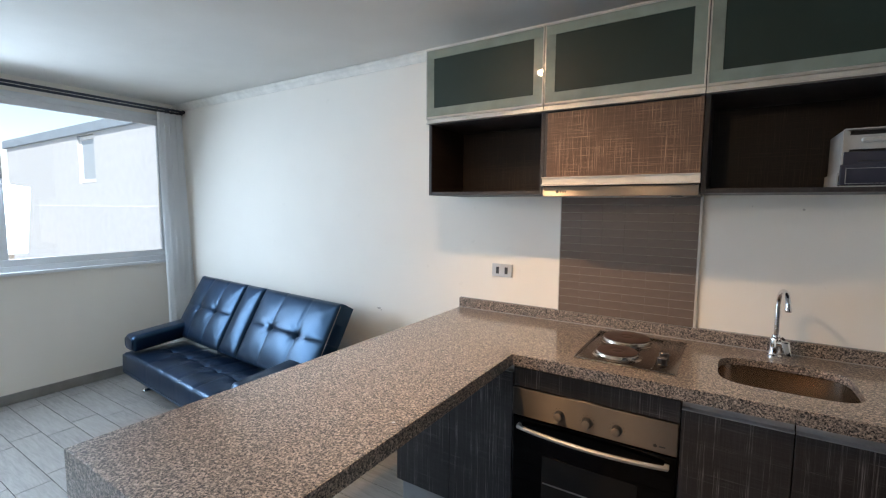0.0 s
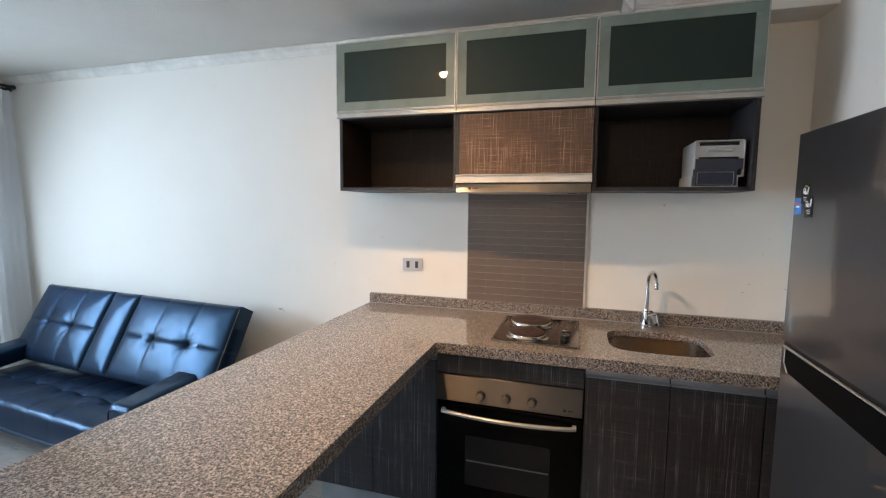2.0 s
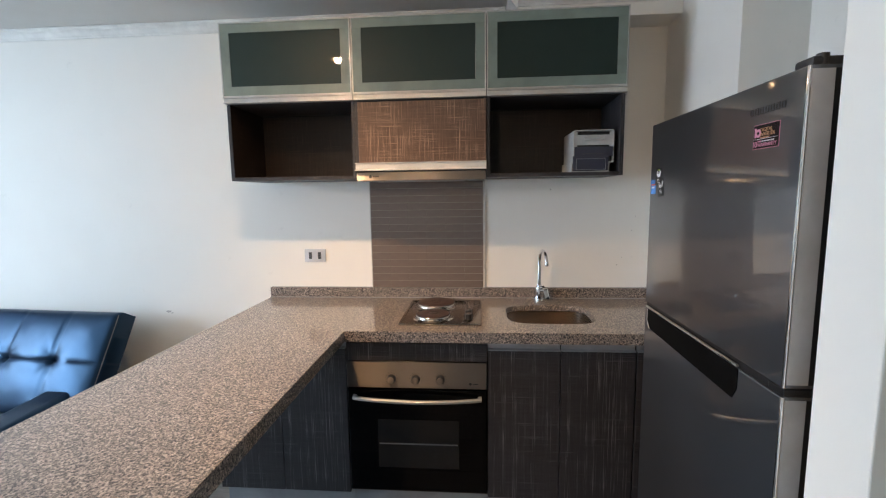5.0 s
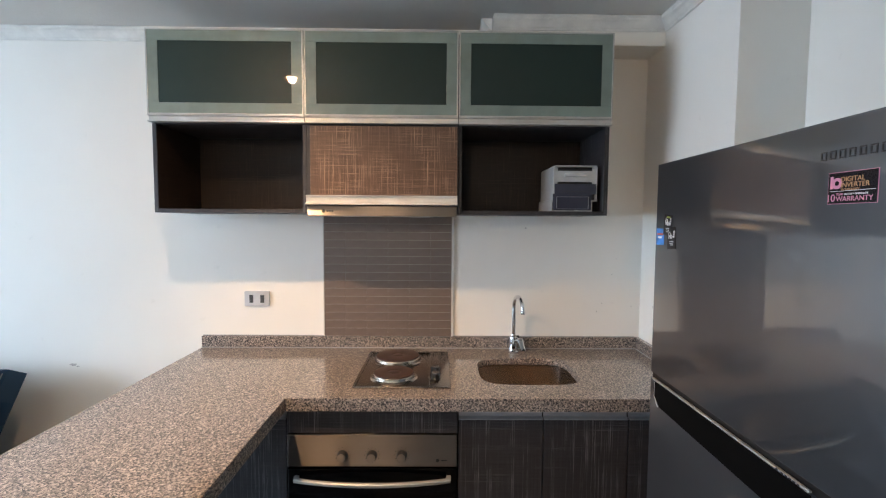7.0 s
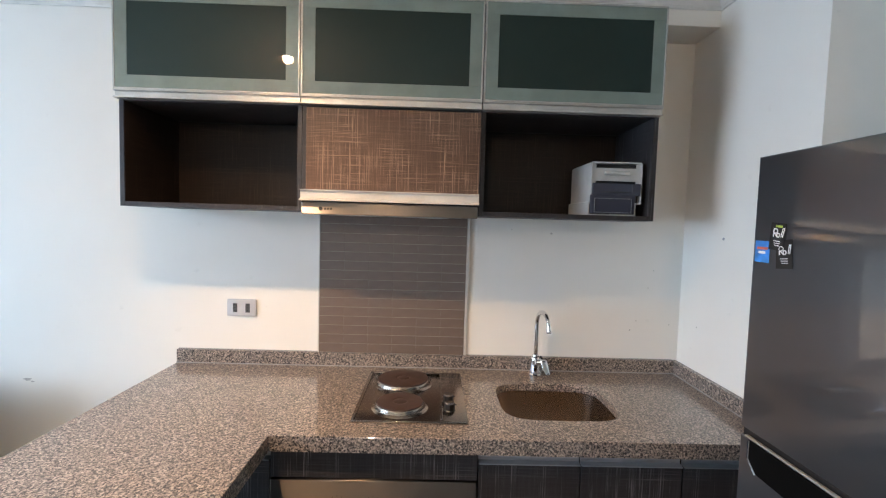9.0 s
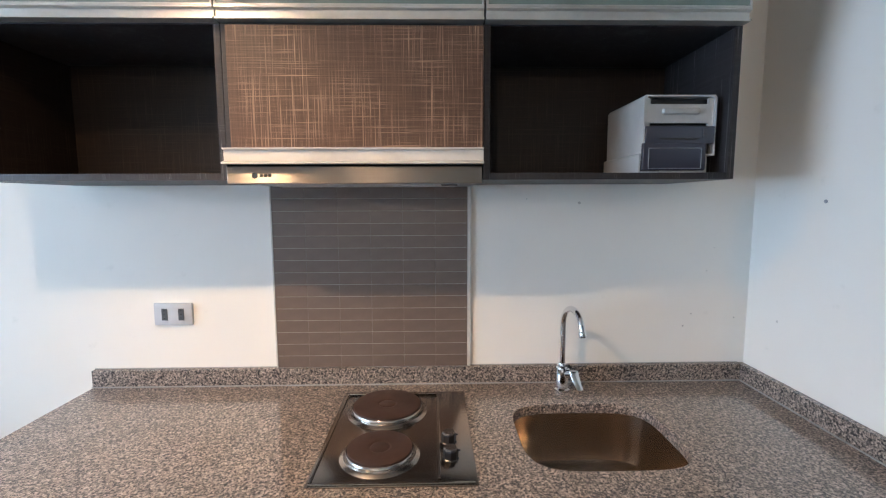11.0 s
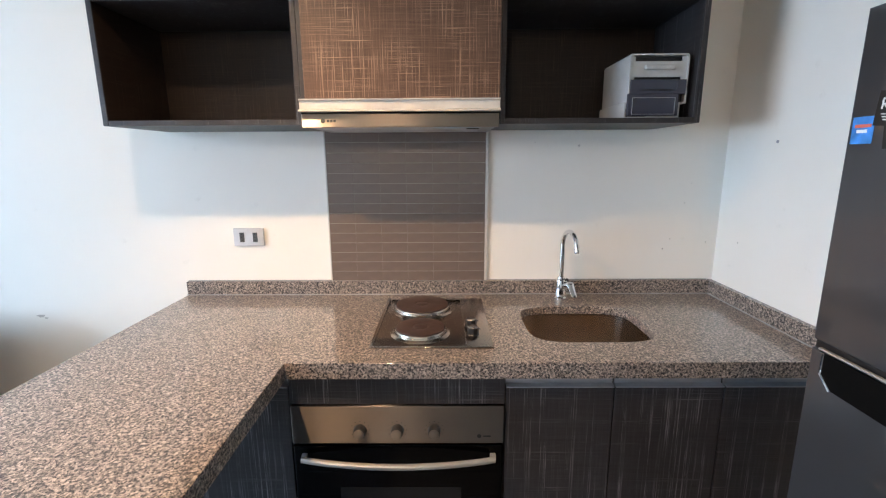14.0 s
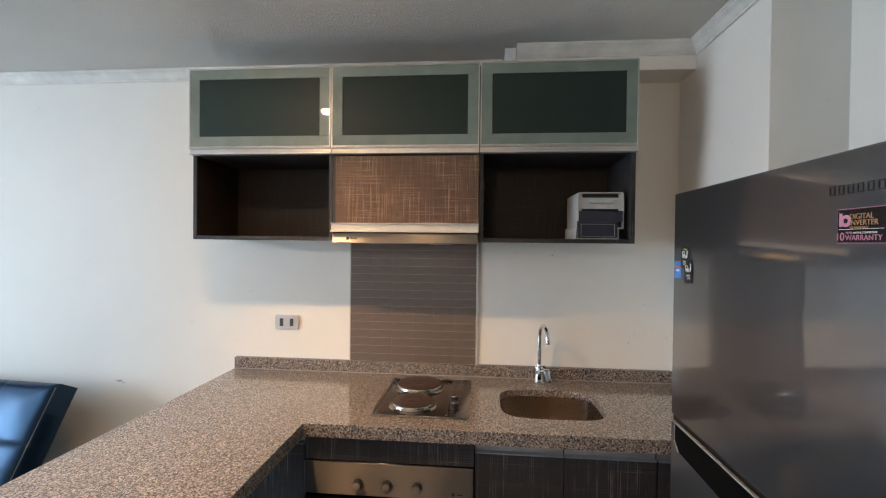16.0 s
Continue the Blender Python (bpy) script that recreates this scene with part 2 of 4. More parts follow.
FRIDGE_STEEL.node_tree.nodes["Principled BSDF"].inputs["Coat IOR"].default_value = 1.85
RING_STEEL = steel("ring_steel", (0.46, 0.41, 0.36), 0.22, (1, 1, 1), 0.3)
FRIDGE_EDGE = worn("door_side_grey", (0.45, 0.445, 0.44), 0.35)
CHROME = mat("chrome", (0.75, 0.75, 0.76), 0.06, 1.0)
ALU = worn("satin_aluminium", (0.54, 0.53, 0.50), 0.35, metal=0.6)
ALU_GREEN = worn("coated_aluminium", (0.17, 0.215, 0.19), 0.5, metal=0.0, coat=0.6, coat_rough=0.015)
HANDLE_GREY = worn("grey_anodised", (0.34, 0.35, 0.37), 0.38, metal=0.5)
PLINTH = worn("grey_plinth", (0.24, 0.245, 0.255), 0.4)
FROSTED = worn("dark_green_glass", (0.008, 0.022, 0.018), 0.5, 3, 0.08, spec=0.3, coat=0.4, coat_rough=0.015)
BLACK = worn("black_plastic", (0.012, 0.012, 0.013), 0.35)
BLACK_GLASS = mat("black_glass", (0.001, 0.001, 0.0013), 0.05, spec=0.12)
OVEN_GLASS = mat("oven_window", (0.009, 0.009, 0.0095), 0.10, spec=0.25)
IRON = worn("cast_iron_plate", (0.050, 0.029, 0.024), 0.45, 18, 0.3)
DARK_BODY = worn("fridge_side_grey", (0.03, 0.03, 0.032), 0.4)
WHITE_PLASTIC = worn("white_plastic", (0.47, 0.47, 0.46), 0.35)
SMOKE = mat("smoky_plastic", (0.045, 0.048, 0.070), 0.12, spec=0.7)
GREY_PLATE = worn("grey_plate", (0.50, 0.52, 0.55), 0.4)
DARK_SOCKET = worn("dark_socket", (0.06, 0.065, 0.07), 0.4)
ROD = worn("dark_blue_metal", (0.05, 0.06, 0.085), 0.4, metal=0.5)
PANE = glass("window_glass")
FAR_PANE = mat("pale_blue_pane", (0.34, 0.42, 0.50), 0.3)
POCKET = mat("pocket_black", (0.003, 0.003, 0.003), 0.6, spec=0.05)
KNOB_CAP = worn("dark_chrome", (0.16, 0.15, 0.15), 0.22, metal=0.8)
SEALANT = worn("grey_sealant", (0.33, 0.325, 0.315), 0.5, 30)
SHADE = worn("added_shade", (0.05, 0.035, 0.025), 0.45)
STITCH = worn("worn_piping", (0.16, 0.17, 0.19), 0.5)
BULB = glow("warm_bulb", (1.0, 0.64, 0.35), 300.0)
SKIRT = worn("grey_skirting_tile", (0.25, 0.245, 0.235), 0.4)
FACADE = worn("pale_render", (0.54, 0.59, 0.63), 0.9, 6, 0.06)
FASCIA = worn("blue_grey_fascia", (0.26, 0.34, 0.42), 0.7)
GROUND = worn("dry_ground", (0.22, 0.20, 0.16), 0.95, 0.5)
STICKER_BLACK = mat("sticker_black", (0.012, 0.010, 0.014), 0.25)
STICKER_PINK = mat("sticker_pink", (0.62, 0.25, 0.36), 0.35)
STICKER_GOLD = mat("sticker_gold", (0.50, 0.27, 0.13), 0.35)
STICKER_WHITE = mat("sticker_white", (0.75, 0.75, 0.75), 0.4)
MAGNET_BLUE = worn("printed_blue", (0.05, 0.22, 0.60), 0.35, 30, 0.4)
MAGNET_BLACK = mat("printed_black", (0.015, 0.015, 0.015), 0.35)
MAGNET_RED = mat("printed_red", (0.6, 0.12, 0.08), 0.4)
MAGNET_GREEN = mat("printed_lime", (0.35, 0.45, 0.08), 0.4)


# ---- mesh helpers ----
def thing(name, at=(0, 0, 0), label="", category="", group="", kind=""):
    ob = new(name)
    ob.location = at
    ob.empty_display_size = 0.1
    return tagged(ob, label, category, group, kind)


def origin(ob):
    p = Vector(ob.location)
    while ob.parent:
        ob = ob.parent
        p += ob.location
    return p


def part(name, bm, material, parent=None, label="", smooth=False, kind="", category=""):
    """bm, in world metres, as one mesh object under a thing or a part."""
    if parent:
        bmesh.ops.translate(bm, verts=bm.verts, vec=-origin(parent))
    me = bpy.data.meshes.new(name)
    bm.to_mesh(me)
    bm.free()
    me.materials.append(material)
    if smooth:
        me.polygons.foreach_set("use_smooth", [True] * len(me.polygons))
        me.set_sharp_from_angle(angle=radians(38))
    ob = new(name, me)
    ob.parent = parent
    return tagged(ob, label, category, kind=kind)


def box(x0, x1, y0, y1, z0, z1, bevel=0.0, seg=2, bm=None):
    own = bmesh.new()
    bmesh.ops.create_cube(own, size=1)
    for v in own.verts:
        v.co = ((x0 + x1) / 2 + v.co.x * (x1 - x0), (y0 + y1) / 2 + v.co.y * (y1 - y0), (z0 + z1) / 2 + v.co.z * (z1 - z0))
    if bevel:
        bmesh.ops.bevel(own, geom=own.edges[:], offset=bevel, segments=seg, profile=0.5, affect="EDGES")
    return join(bm, own)


def join(bm, own):
    if bm is None:
        return own
    me = bpy.data.meshes.new("joined")
    own.to_mesh(me)
    own.free()
    bm.from_mesh(me)
    bpy.data.meshes.remove(me)
    return bm


def rod(a, b, r0, r1=None, seg=20, bevel=0.0, bm=None):
    """A round bar from a to b."""
    a, b = Vector(a), Vector(b)
    own = bmesh.new()
    bmesh.ops.create_cone(own, cap_ends=True, segments=seg, radius1=r0, radius2=r0 if r1 is None else r1, depth=(b - a).length)
    if bevel:
        ends = [e for e in own.edges if abs(e.verts[0].co.z - e.verts[1].co.z) < 1e-6]
        bmesh.ops.bevel(own, geom=ends, offset=bevel, segments=2, profile=0.5, affect="EDGES")
    own.transform(Matrix.Translation((a + b) / 2) @ Vector((0, 0, 1)).rotation_difference(b - a).to_matrix().to_4x4())
    return join(bm, own)


def lathe(profile, centre, seg=48, bm=None):
    """Spins (radius, height) pairs about the upright through centre."""
    own = bmesh.new()
    rings = []
    for r, z in profile:
        if r < 1e-5:
            rings.append([own.verts.new((centre[0], centre[1], centre[2] + z))])
        else:
            rings.append([own.verts.new((centre[0] + r * math.cos(k * math.tau / seg), centre[1] + r * math.sin(k * math.tau / seg), centre[2] + z)) for k in range(seg)])
    for p, q in zip(rings, rings[1:]):
        for k in range(seg):
            l = (k + 1) % seg
            if len(p) == 1:
                own.faces.new((p[0], q[k], q[l]))
            elif len(q) == 1:
                own.faces.new((p[k], p[l], q[0]))
            else:
                own.faces.new((p[k], p[l], q[l], q[k]))
    bmesh.ops.recalc_face_normals(own, faces=own.faces)
    return join(bm, own)


def tube(points, radius, seg=14, bm=None):
    """A round tube along points."""
    own = bmesh.new()
    pts = [Vector(p) for p in points]
    rings, side = [], None
    for i, p in enumerate(pts):
        d = (pts[min(i + 1, len(pts) - 1)] - pts[max(i - 1, 0)]).normalized()
        if side is None:
            side = d.orthogonal().normalized()
        side = (side - d * side.dot(d)).normalized()
        other = d.cross(side)
        r = radius[i] if isinstance(radius, (list, tuple)) else radius
        rings.append([own.verts.new(p + (side * math.cos(k * math.tau / seg) + other * math.sin(k * math.tau / seg)) * r) for k in range(seg)])
    for p, q in zip(rings, rings[1:]):
        for k in range(seg):
            own.faces.new((p[k], p[(k + 1) % seg], q[(k + 1) % seg], q[k]))
    own.faces.new(rings[0][::-1])
    own.faces.new(rings[-1])
    bmesh.ops.recalc_face_normals(own, faces=own.faces)
    return join(bm, own)


def extrude_profile(profile, a, b, out, bm=None):
    """Pushes a profile of (outwards, upwards) pairs from a to b; out: the level direction in which it stands out."""
    own = bmesh.new()
    a, b, out = Vector(a), Vector(b), Vector(out)
    ends = [[own.verts.new(p + out * u + Vector((0, 0, v))) for u, v in profile] for p in (a, b)]
    n = len(profile)
    for k in range(n):
        own.faces.new((ends[0][k], ends[0][(k + 1) % n], ends[1][(k + 1) % n], ends[1][k]))
    own.faces.new(ends[0])
    own.faces.new(ends[1])
    bmesh.ops.recalc_face_normals(own, faces=own.faces)
    return join(bm, own)


def slab(outline, z0, z1, hole=None, bevel=0.0):
    """A plate with an outline and, if given, a hole through it."""
    bm = bmesh.new()
    for loop in (outline, hole) if hole else (outline,):
        vs = [bm.verts.new((x, y, z0)) for x, y in loop]
        for i in range(len(vs)):
            bm.edges.new((vs[i], vs[(i + 1) % len(vs)]))
    bmesh.ops.triangle_fill(bm, use_beauty=True, use_dissolve=False, edges=bm.edges[:])
    top = bmesh.ops.extrude_face_region(bm, geom=bm.faces[:])
    bmesh.ops.translate(bm, verts=[v for v in top["geom"] if isinstance(v, bmesh.types.BMVert)], vec=(0, 0, z1 - z0))
    bmesh.ops.recalc_face_normals(bm, faces=bm.faces)
    if bevel:
        sharp = [e for e in bm.edges if len(e.link_faces) == 2 and e.calc_face_angle() > 1.2 and all(abs(v.co.z - z1) < 1e-5 for v in e.verts)]
        bmesh.ops.bevel(bm, geom=sharp, offset=bevel, segments=2, profile=0.5, affect="EDGES")
    return bm


def frame_bars(x0, x1, z0, z1, y0, y1, w, bevel=0.001):
    """Four bars round an opening that faces along y."""
    bm = box(x0, x1, y0, y1, z1 - w, z1, bevel)
    box(x0, x1, y0, y1, z0, z0 + w, bevel, bm=bm)
    box(x0, x0 + w, y0, y1, z0 + w + 0.0004, z1 - w - 0.0004, bevel, bm=bm)
    box(x1 - w, x1, y0, y1, z0 + w + 0.0004, z1 - w - 0.0004, bevel, bm=bm)
    return bm


def words(text, size, material, parent, at, turn=(90, 0, 0), wide=1.0, align="LEFT"):
    """Flat raised lettering as a mesh."""
    cu = bpy.data.curves.new("lettering", "FONT")
    cu.body, cu.size, cu.extrude, cu.align_x = text, size, 0.0002, align
    tmp = bpy.data.objects.new("lettering", cu)
    me = bpy.data.meshes.new_from_object(tmp)
    bpy.data.objects.remove(tmp)
    me.transform(Matrix.Translation(Vector(at) - origin(parent)) @ pose(0, 0, 0, *turn) @ Matrix.Diagonal((wide, 1, 1, 1)))
    me.materials.append(material)
    ob = new("lettering", me)
    ob.parent = parent
    return ob


# ---- the room's shell ----
T = 0.12
part("wall_north", box(WX - T, 1.51, 0, T, -0.1, CEIL + 0.1), WALL, kind="structure")
bm = box(1.51, 1.935, -0.652, T, -0.1, CEIL + 0.1)
part("wall_east_kitchen", bm, WALL, kind="structure")
part("wall_recess", box(1.742, 1.935, -1.668, -0.6525, -0.1, CEIL + 0.1), WALL, kind="structure")
part("wall_stub", box(1.112, 1.935, -1.79, -1.672, -0.1, CEIL + 0.1, 0.003), WALL, kind="structure")
part("wall_east_hall", box(2.8, 2.92, BACK, -1.79, -0.1, CEIL + 0.1), WALL, kind="structure")
part("wall_hall_north", box(1.936, 2.8, -1.79, -1.67, -0.1, CEIL + 0.1), WALL, kind="structure")
part("wall_south", box(WX - T, 2.92, BACK - T, BACK, -0.1, CEIL + 0.1), WALL, kind="structure")
# The run south of y -1.24 is unseen, lengthened to let in daylight.
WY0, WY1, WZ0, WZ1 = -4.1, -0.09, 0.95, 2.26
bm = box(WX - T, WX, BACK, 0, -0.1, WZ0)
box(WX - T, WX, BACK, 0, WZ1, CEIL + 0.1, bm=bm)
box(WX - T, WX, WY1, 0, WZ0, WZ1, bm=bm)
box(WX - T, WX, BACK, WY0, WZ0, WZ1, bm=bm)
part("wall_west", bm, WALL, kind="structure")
part("ceiling", box(WX - T, 2.92, BACK - T, T, CEIL, CEIL + 0.08), CEILING, kind="structure")
part("soffit", box(0.757, 1.509, -0.165, -0.001, 2.258, CEIL - 0.001, 0.002), WALL, kind="structure")
floor = part("floor", box(WX - T, 2.92, BACK - T, T, -0.1, -0.0025), GROUT, kind="structure")

CORNICE = [(0, 0), (0.006, 0), (0.010, 0.008), (0.014, 0.010), (0.026, 0.026), (0.036, 0.034), (0.038, 0.040), (0.046, 0.046), (0.046, 0.05), (0, 0.05)]
part("cornice", extrude_profile(CORNICE, (WX + 0.001, -0.002, CEIL - 0.052), (0.704, -0.002, CEIL - 0.052), (0, -1, 0)), TRIM, kind="structure")
z = CEIL - 0.052
part("cornice", extrude_profile(CORNICE, (0.757, -0.167, z), (1.508, -0.167, z), (0, -1, 0)), TRIM, kind="structure")
part("cornice", extrude_profile(CORNICE, (0.755, -0.165, z), (0.755, -0.002, z), (-1, 0, 0)), TRIM, kind="structure")
part("cornice", extrude_profile(CORNICE, (1.508, -0.650, z), (1.508, -0.168, z), (-1, 0, 0)), TRIM, kind="structure")
part("baseboard", box(WX, WX + 0.012, BACK, -0.001, 0.0005, 0.075, 0.002), SKIRT, kind="structure")
part("baseboard", box(WX + 0.013, -0.61, -0.012, -0.0005, 0.0005, 0.075, 0.002), SKIRT, kind="structure")

# the window
window = thing("window_1", (WX, -1.25, WZ0), "wide white PVC sliding window above a plain painted wall", "window", kind="structure")


def side_bars(y0, y1, z0, z1, x0, x1, w):
    bm = box(x0, x1, y0, y1, z1 - w, z1, 0.003)
    box(x0, x1, y0, y1, z0, z0 + w, 0.003, bm=bm)
    box(x0, x1, y0, y0 + w, z0 + w + 0.0004, z1 - w - 0.0004, 0.003, bm=bm)
    box(x0, x1, y1 - w, y1, z0 + w + 0.0004, z1 - w - 0.0004, 0.003, bm=bm)
    return bm


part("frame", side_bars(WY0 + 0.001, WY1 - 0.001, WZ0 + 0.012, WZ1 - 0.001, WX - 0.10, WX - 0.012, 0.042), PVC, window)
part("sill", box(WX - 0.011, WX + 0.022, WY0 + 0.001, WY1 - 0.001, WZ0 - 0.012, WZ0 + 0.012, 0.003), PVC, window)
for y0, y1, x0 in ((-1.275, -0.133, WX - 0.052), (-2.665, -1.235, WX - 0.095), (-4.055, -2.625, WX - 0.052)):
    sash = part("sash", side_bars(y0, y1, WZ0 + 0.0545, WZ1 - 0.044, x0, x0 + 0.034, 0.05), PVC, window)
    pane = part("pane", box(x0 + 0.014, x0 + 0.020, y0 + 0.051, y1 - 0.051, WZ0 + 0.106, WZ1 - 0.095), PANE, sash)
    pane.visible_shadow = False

rail = thing("curtain_rail", (WX + 0.09, -1.3, 2.28), "dark blue double curtain rail with round end knobs under the ceiling", "curtain rail")
for dx, dz in ((0.075, 0.0), (0.125, 0.014)):
    part("rod", rod((WX + dx, -2.9, 2.282 + dz), (WX + dx, -0.03, 2.282 + dz), 0.010, seg=14), ROD, rail, smooth=True)
    part("end_knob", rod((WX + dx, -0.03, 2.282 + dz), (WX + dx, -0.006, 2.282 + dz), 0.016, bevel=0.004), ROD, rail, smooth=True)
for y in (-0.10, -1.5, -2.8):
    bm = box(WX + 0.0005, WX + 0.008, y - 0.02, y + 0.02, 2.25, 2.33, 0.002)
    box(WX + 0.008, WX + 0.14, y - 0.006, y + 0.006, 2.262, 2.27, 0.002, bm=bm)
    part("bracket", bm, ROD, rail)


def drape(name, y0, y1, z0, z1, x, folds, label):
    """A hanging cloth, pleated along y, which spreads and loosens downwards."""
    bm = bmesh.new()
    cols, rows = folds * 10, 30
    grid = []
    for j in range(rows + 1):
        v = j / rows
        row = []
        for i in range(cols + 1):
            u = i / cols
            ph = u * folds * math.tau + 0.5 * math.sin(3 * v + 5 * u)
            amp = 0.025 + 0.016 * v
            y = y0 + (y1 - y0) * (0.5 + (u - 0.5) * (0.86 + 0.14 * v)) + 0.008 * math.sin(2 * ph) * v
            row.append(bm.verts.new((x + amp * math.sin(ph) + 0.02 * v * math.sin(7 * u + 1.3) + 0.06 * v * v, y, z1 + (z0 - z1) * v)))
        grid.append(row)
    for p, q in zip(grid, grid[1:]):
        for i in range(cols):
            bm.faces.new((p[i], p[i + 1], q[i + 1], q[i]))
    cur = thing(name, (x, (y0 + y1) / 2, z0), label, "curtain")
    ob = part("cloth", bm, CURTAIN, cur, smooth=True)
    for i in range(folds + 1):
        y = y0 + 0.02 + (y1 - y0 - 0.04) * i / folds
        loop = [(x + 0.015 * math.cos(k * math.tau / 16), y, 2.289 + 0.019 * math.sin(k * math.tau / 16)) for k in range(17)]
        part("ring", tube(loop, 0.0025, 6), ROD, cur, smooth=True)


drape("curtain", -0.262, -0.008, 0.06, 2.262, WX + 0.125, 5, "sheer off-white curtain drawn aside in the corner by the window")

# ---- outdoors ----
wing = thing("apartment_building", (-12, 2.64, -6), "pale rendered apartment wing across the yard with a small white window", "building", kind="structure")
wx0, wx1, wy = -19.4, -5.0, 2.64
ax0, ax1, az0, az1 = -13.75, -12.75, 2.0, 3.22
bm = box(wx0, ax0, wy, wy + 4, -6, 3.25)
box(ax1, wx1, wy, wy + 4, -6, 3.25, bm=bm)
box(ax0, ax1, wy, wy + 4, -6, az0, bm=bm)
box(ax0, ax1, wy, wy + 4, az1, 3.25, bm=bm)
box(ax0, ax1, wy + 0.14, wy + 4, az0, az1, bm=bm)
part("wall", bm, FACADE, wing)
part("roof", box(wx0 - 0.2, wx1, wy - 0.06, wy + 4.5, 3.25, 3.5, 0.02), FASCIA, wing)
part("ledge", box(wx0, wx1, wy - 0.02, wy - 0.001, -6, 1.42, 0.005), FACADE, wing)
win = part("window", frame_bars(ax0 + 0.02, ax1 - 0.02, az0 + 0.02, az1 - 0.02, wy + 0.05, wy + 0.12, 0.09), PVC, wing)
part("pane", box(ax0 + 0.11, ax1 - 0.11, wy + 0.07, wy + 0.08, az0 + 0.11, az1 - 0.11), FAR_PANE, win)
bm = bmesh.new()
bmesh.ops.create_grid(bm, x_segments=1, y_segments=1, size=400)
bmesh.ops.translate(bm, verts=bm.verts, vec=(0, 0, -6))
part("ground", bm, GROUND, kind="structure")
# the outer shell of this building below and beside the window
part("outer_wall", box(WX - T - 0.1, WX - T - 0.001, BACK - 3, 2.6, -6, WZ0 - 0.02), FACADE, kind="structure")

# ---- worktop ----
TOP = 0.88
worktop = thing("worktop", (0, -0.6, 0.82), "speckled grey-brown polished granite L-shaped worktop with a breakfast bar", "worktop")
SX, SY, SA, SB = 0.893, -0.338, 0.196, 0.162


def bowl_loop(a, b, n=56, power=4.2):
    pts = []
    for k in range(n):
        c, s = math.cos(k * math.tau / n), math.sin(k * math.tau / n)
        pts.append((SX + a * math.copysign(abs(c) ** (2 / power), c), SY + b * math.copysign(abs(s) ** (2 / power), s)))
    return pts


outline = [(-0.605, -0.001), (-0.605, -1.878), (0.014, -1.878), (0.003, -0.636), (1.508, -0.636), (1.508, -0.001)]
part("slab", slab(outline, TOP - 0.028, TOP, bowl_loop(SA, SB), 0.002), GRANITE, worktop)
bm = box(0.004, 1.508, -0.636, -0.606, TOP - 0.046, TOP - 0.0285)
box(-0.605, -0.575, -1.847, -0.002, TOP - 0.046, TOP - 0.0285, bm=bm)
own = slab([(0.014 - 0.03, -1.846), (0.0137, -1.846), (0.0035, -0.6365), (0.0035 - 0.03, -0.6365)], TOP - 0.046, TOP - 0.0285)
part("edge_strip", join(bm, own), GRANITE, worktop)
part("end_panel", box(-0.605, 0.014, -1.878, -1.848, 0.0005, TOP - 0.0285, 0.001), GRANITE, worktop)
part("upstand", box(-0.605, 1.487, -0.020, -0.0005, TOP + 0.0003, TOP + 0.055, 0.0015), GRANITE, worktop)
part("upstand", box(1.488, 1.5085, -0.625, -0.0005, TOP + 0.0003, TOP + 0.055, 0.0015), GRANITE, worktop)

bm = box(-0.605, 1.487, -0.0245, -0.0201, TOP + 0.0002, TOP + 0.0040, 0.0012)
box(1.4838, 1.4879, -0.625, -0.0250, TOP + 0.0002, TOP + 0.0040, 0.0012, bm=bm)
part("sealant", bm, SEALANT, worktop, "grey silicone sealant")
part("sealant", box(-0.605, 1.487, -0.0040, -0.0005, TOP + 0.0552, TOP + 0.0580, 0.0008), SEALANT, worktop, "grey silicone sealant")

# ---- sink and tap ----
sink = thing("sink", (SX, SY, TOP - 0.19), "undermounted stainless steel sink bowl with rounded corners", "sink")
bm = bmesh.new()
rings = []
for shrink, z in ((1.03, -0.0285), (1.0, -0.032), (0.985, -0.08), (0.955, -0.14), (0.90, -0.165), (0.80, -0.175), (0.5, -0.179), (0.22, -0.181)):
    rings.append([bm.verts.new((x, y, TOP + z)) for x, y in bowl_loop(SA * shrink + 0.004, SB * shrink + 0.004, power=4.2 if shrink > 0.6 else 2.6)])
for p, q in zip(rings, rings[1:]):
    for k in range(len(p)):
        l = (k + 1) % len(p)
        bm.faces.new((p[k], p[l], q[l], q[k]))
bm.faces.new(rings[-1])
bmesh.ops.recalc_face_normals(bm, faces=bm.faces)
bowl = part("bowl", bm, STEEL_SINK, sink, smooth=True)
bowl.modifiers.new("thickness", "SOLIDIFY").thickness = 0.0015
part("drain", lathe([(0.001, 0.004), (0.012, 0.0045), (0.034, 0.003), (0.042, 0.0015), (0.043, -0.001)], (SX, SY, TOP - 0.181), 32), CHROME, sink, smooth=True)

TX, TY = 0.884, -0.074
tap = thing("kitchen_tap", (TX, TY, TOP), "chrome single-lever swan-neck kitchen tap behind the sink", "tap")
part("base", lathe([(0, 0), (0.026, 0), (0.026, 0.006), (0.0205, 0.01), (0.0195, 0.066), (0.0175, 0.074), (0.012, 0.078), (0, 0.078)], (TX, TY, TOP), 32), CHROME, tap, smooth=True)
turn = Vector((0.17, -0.985, 0)).normalized()
STEM, R = 0.212, 0.059
arc = [Vector((TX, TY, TOP + 0.06)), Vector((TX, TY, TOP + 0.14)), Vector((TX, TY, TOP + STEM))]
for k in range(1, 21):
    a = k * radians(172) / 20
    arc.append(Vector((TX, TY, TOP + STEM)) + turn * R * (1 - math.cos(a)) + Vector((0, 0, R * math.sin(a))))
down = (arc[-1] - arc[-2]).normalized()
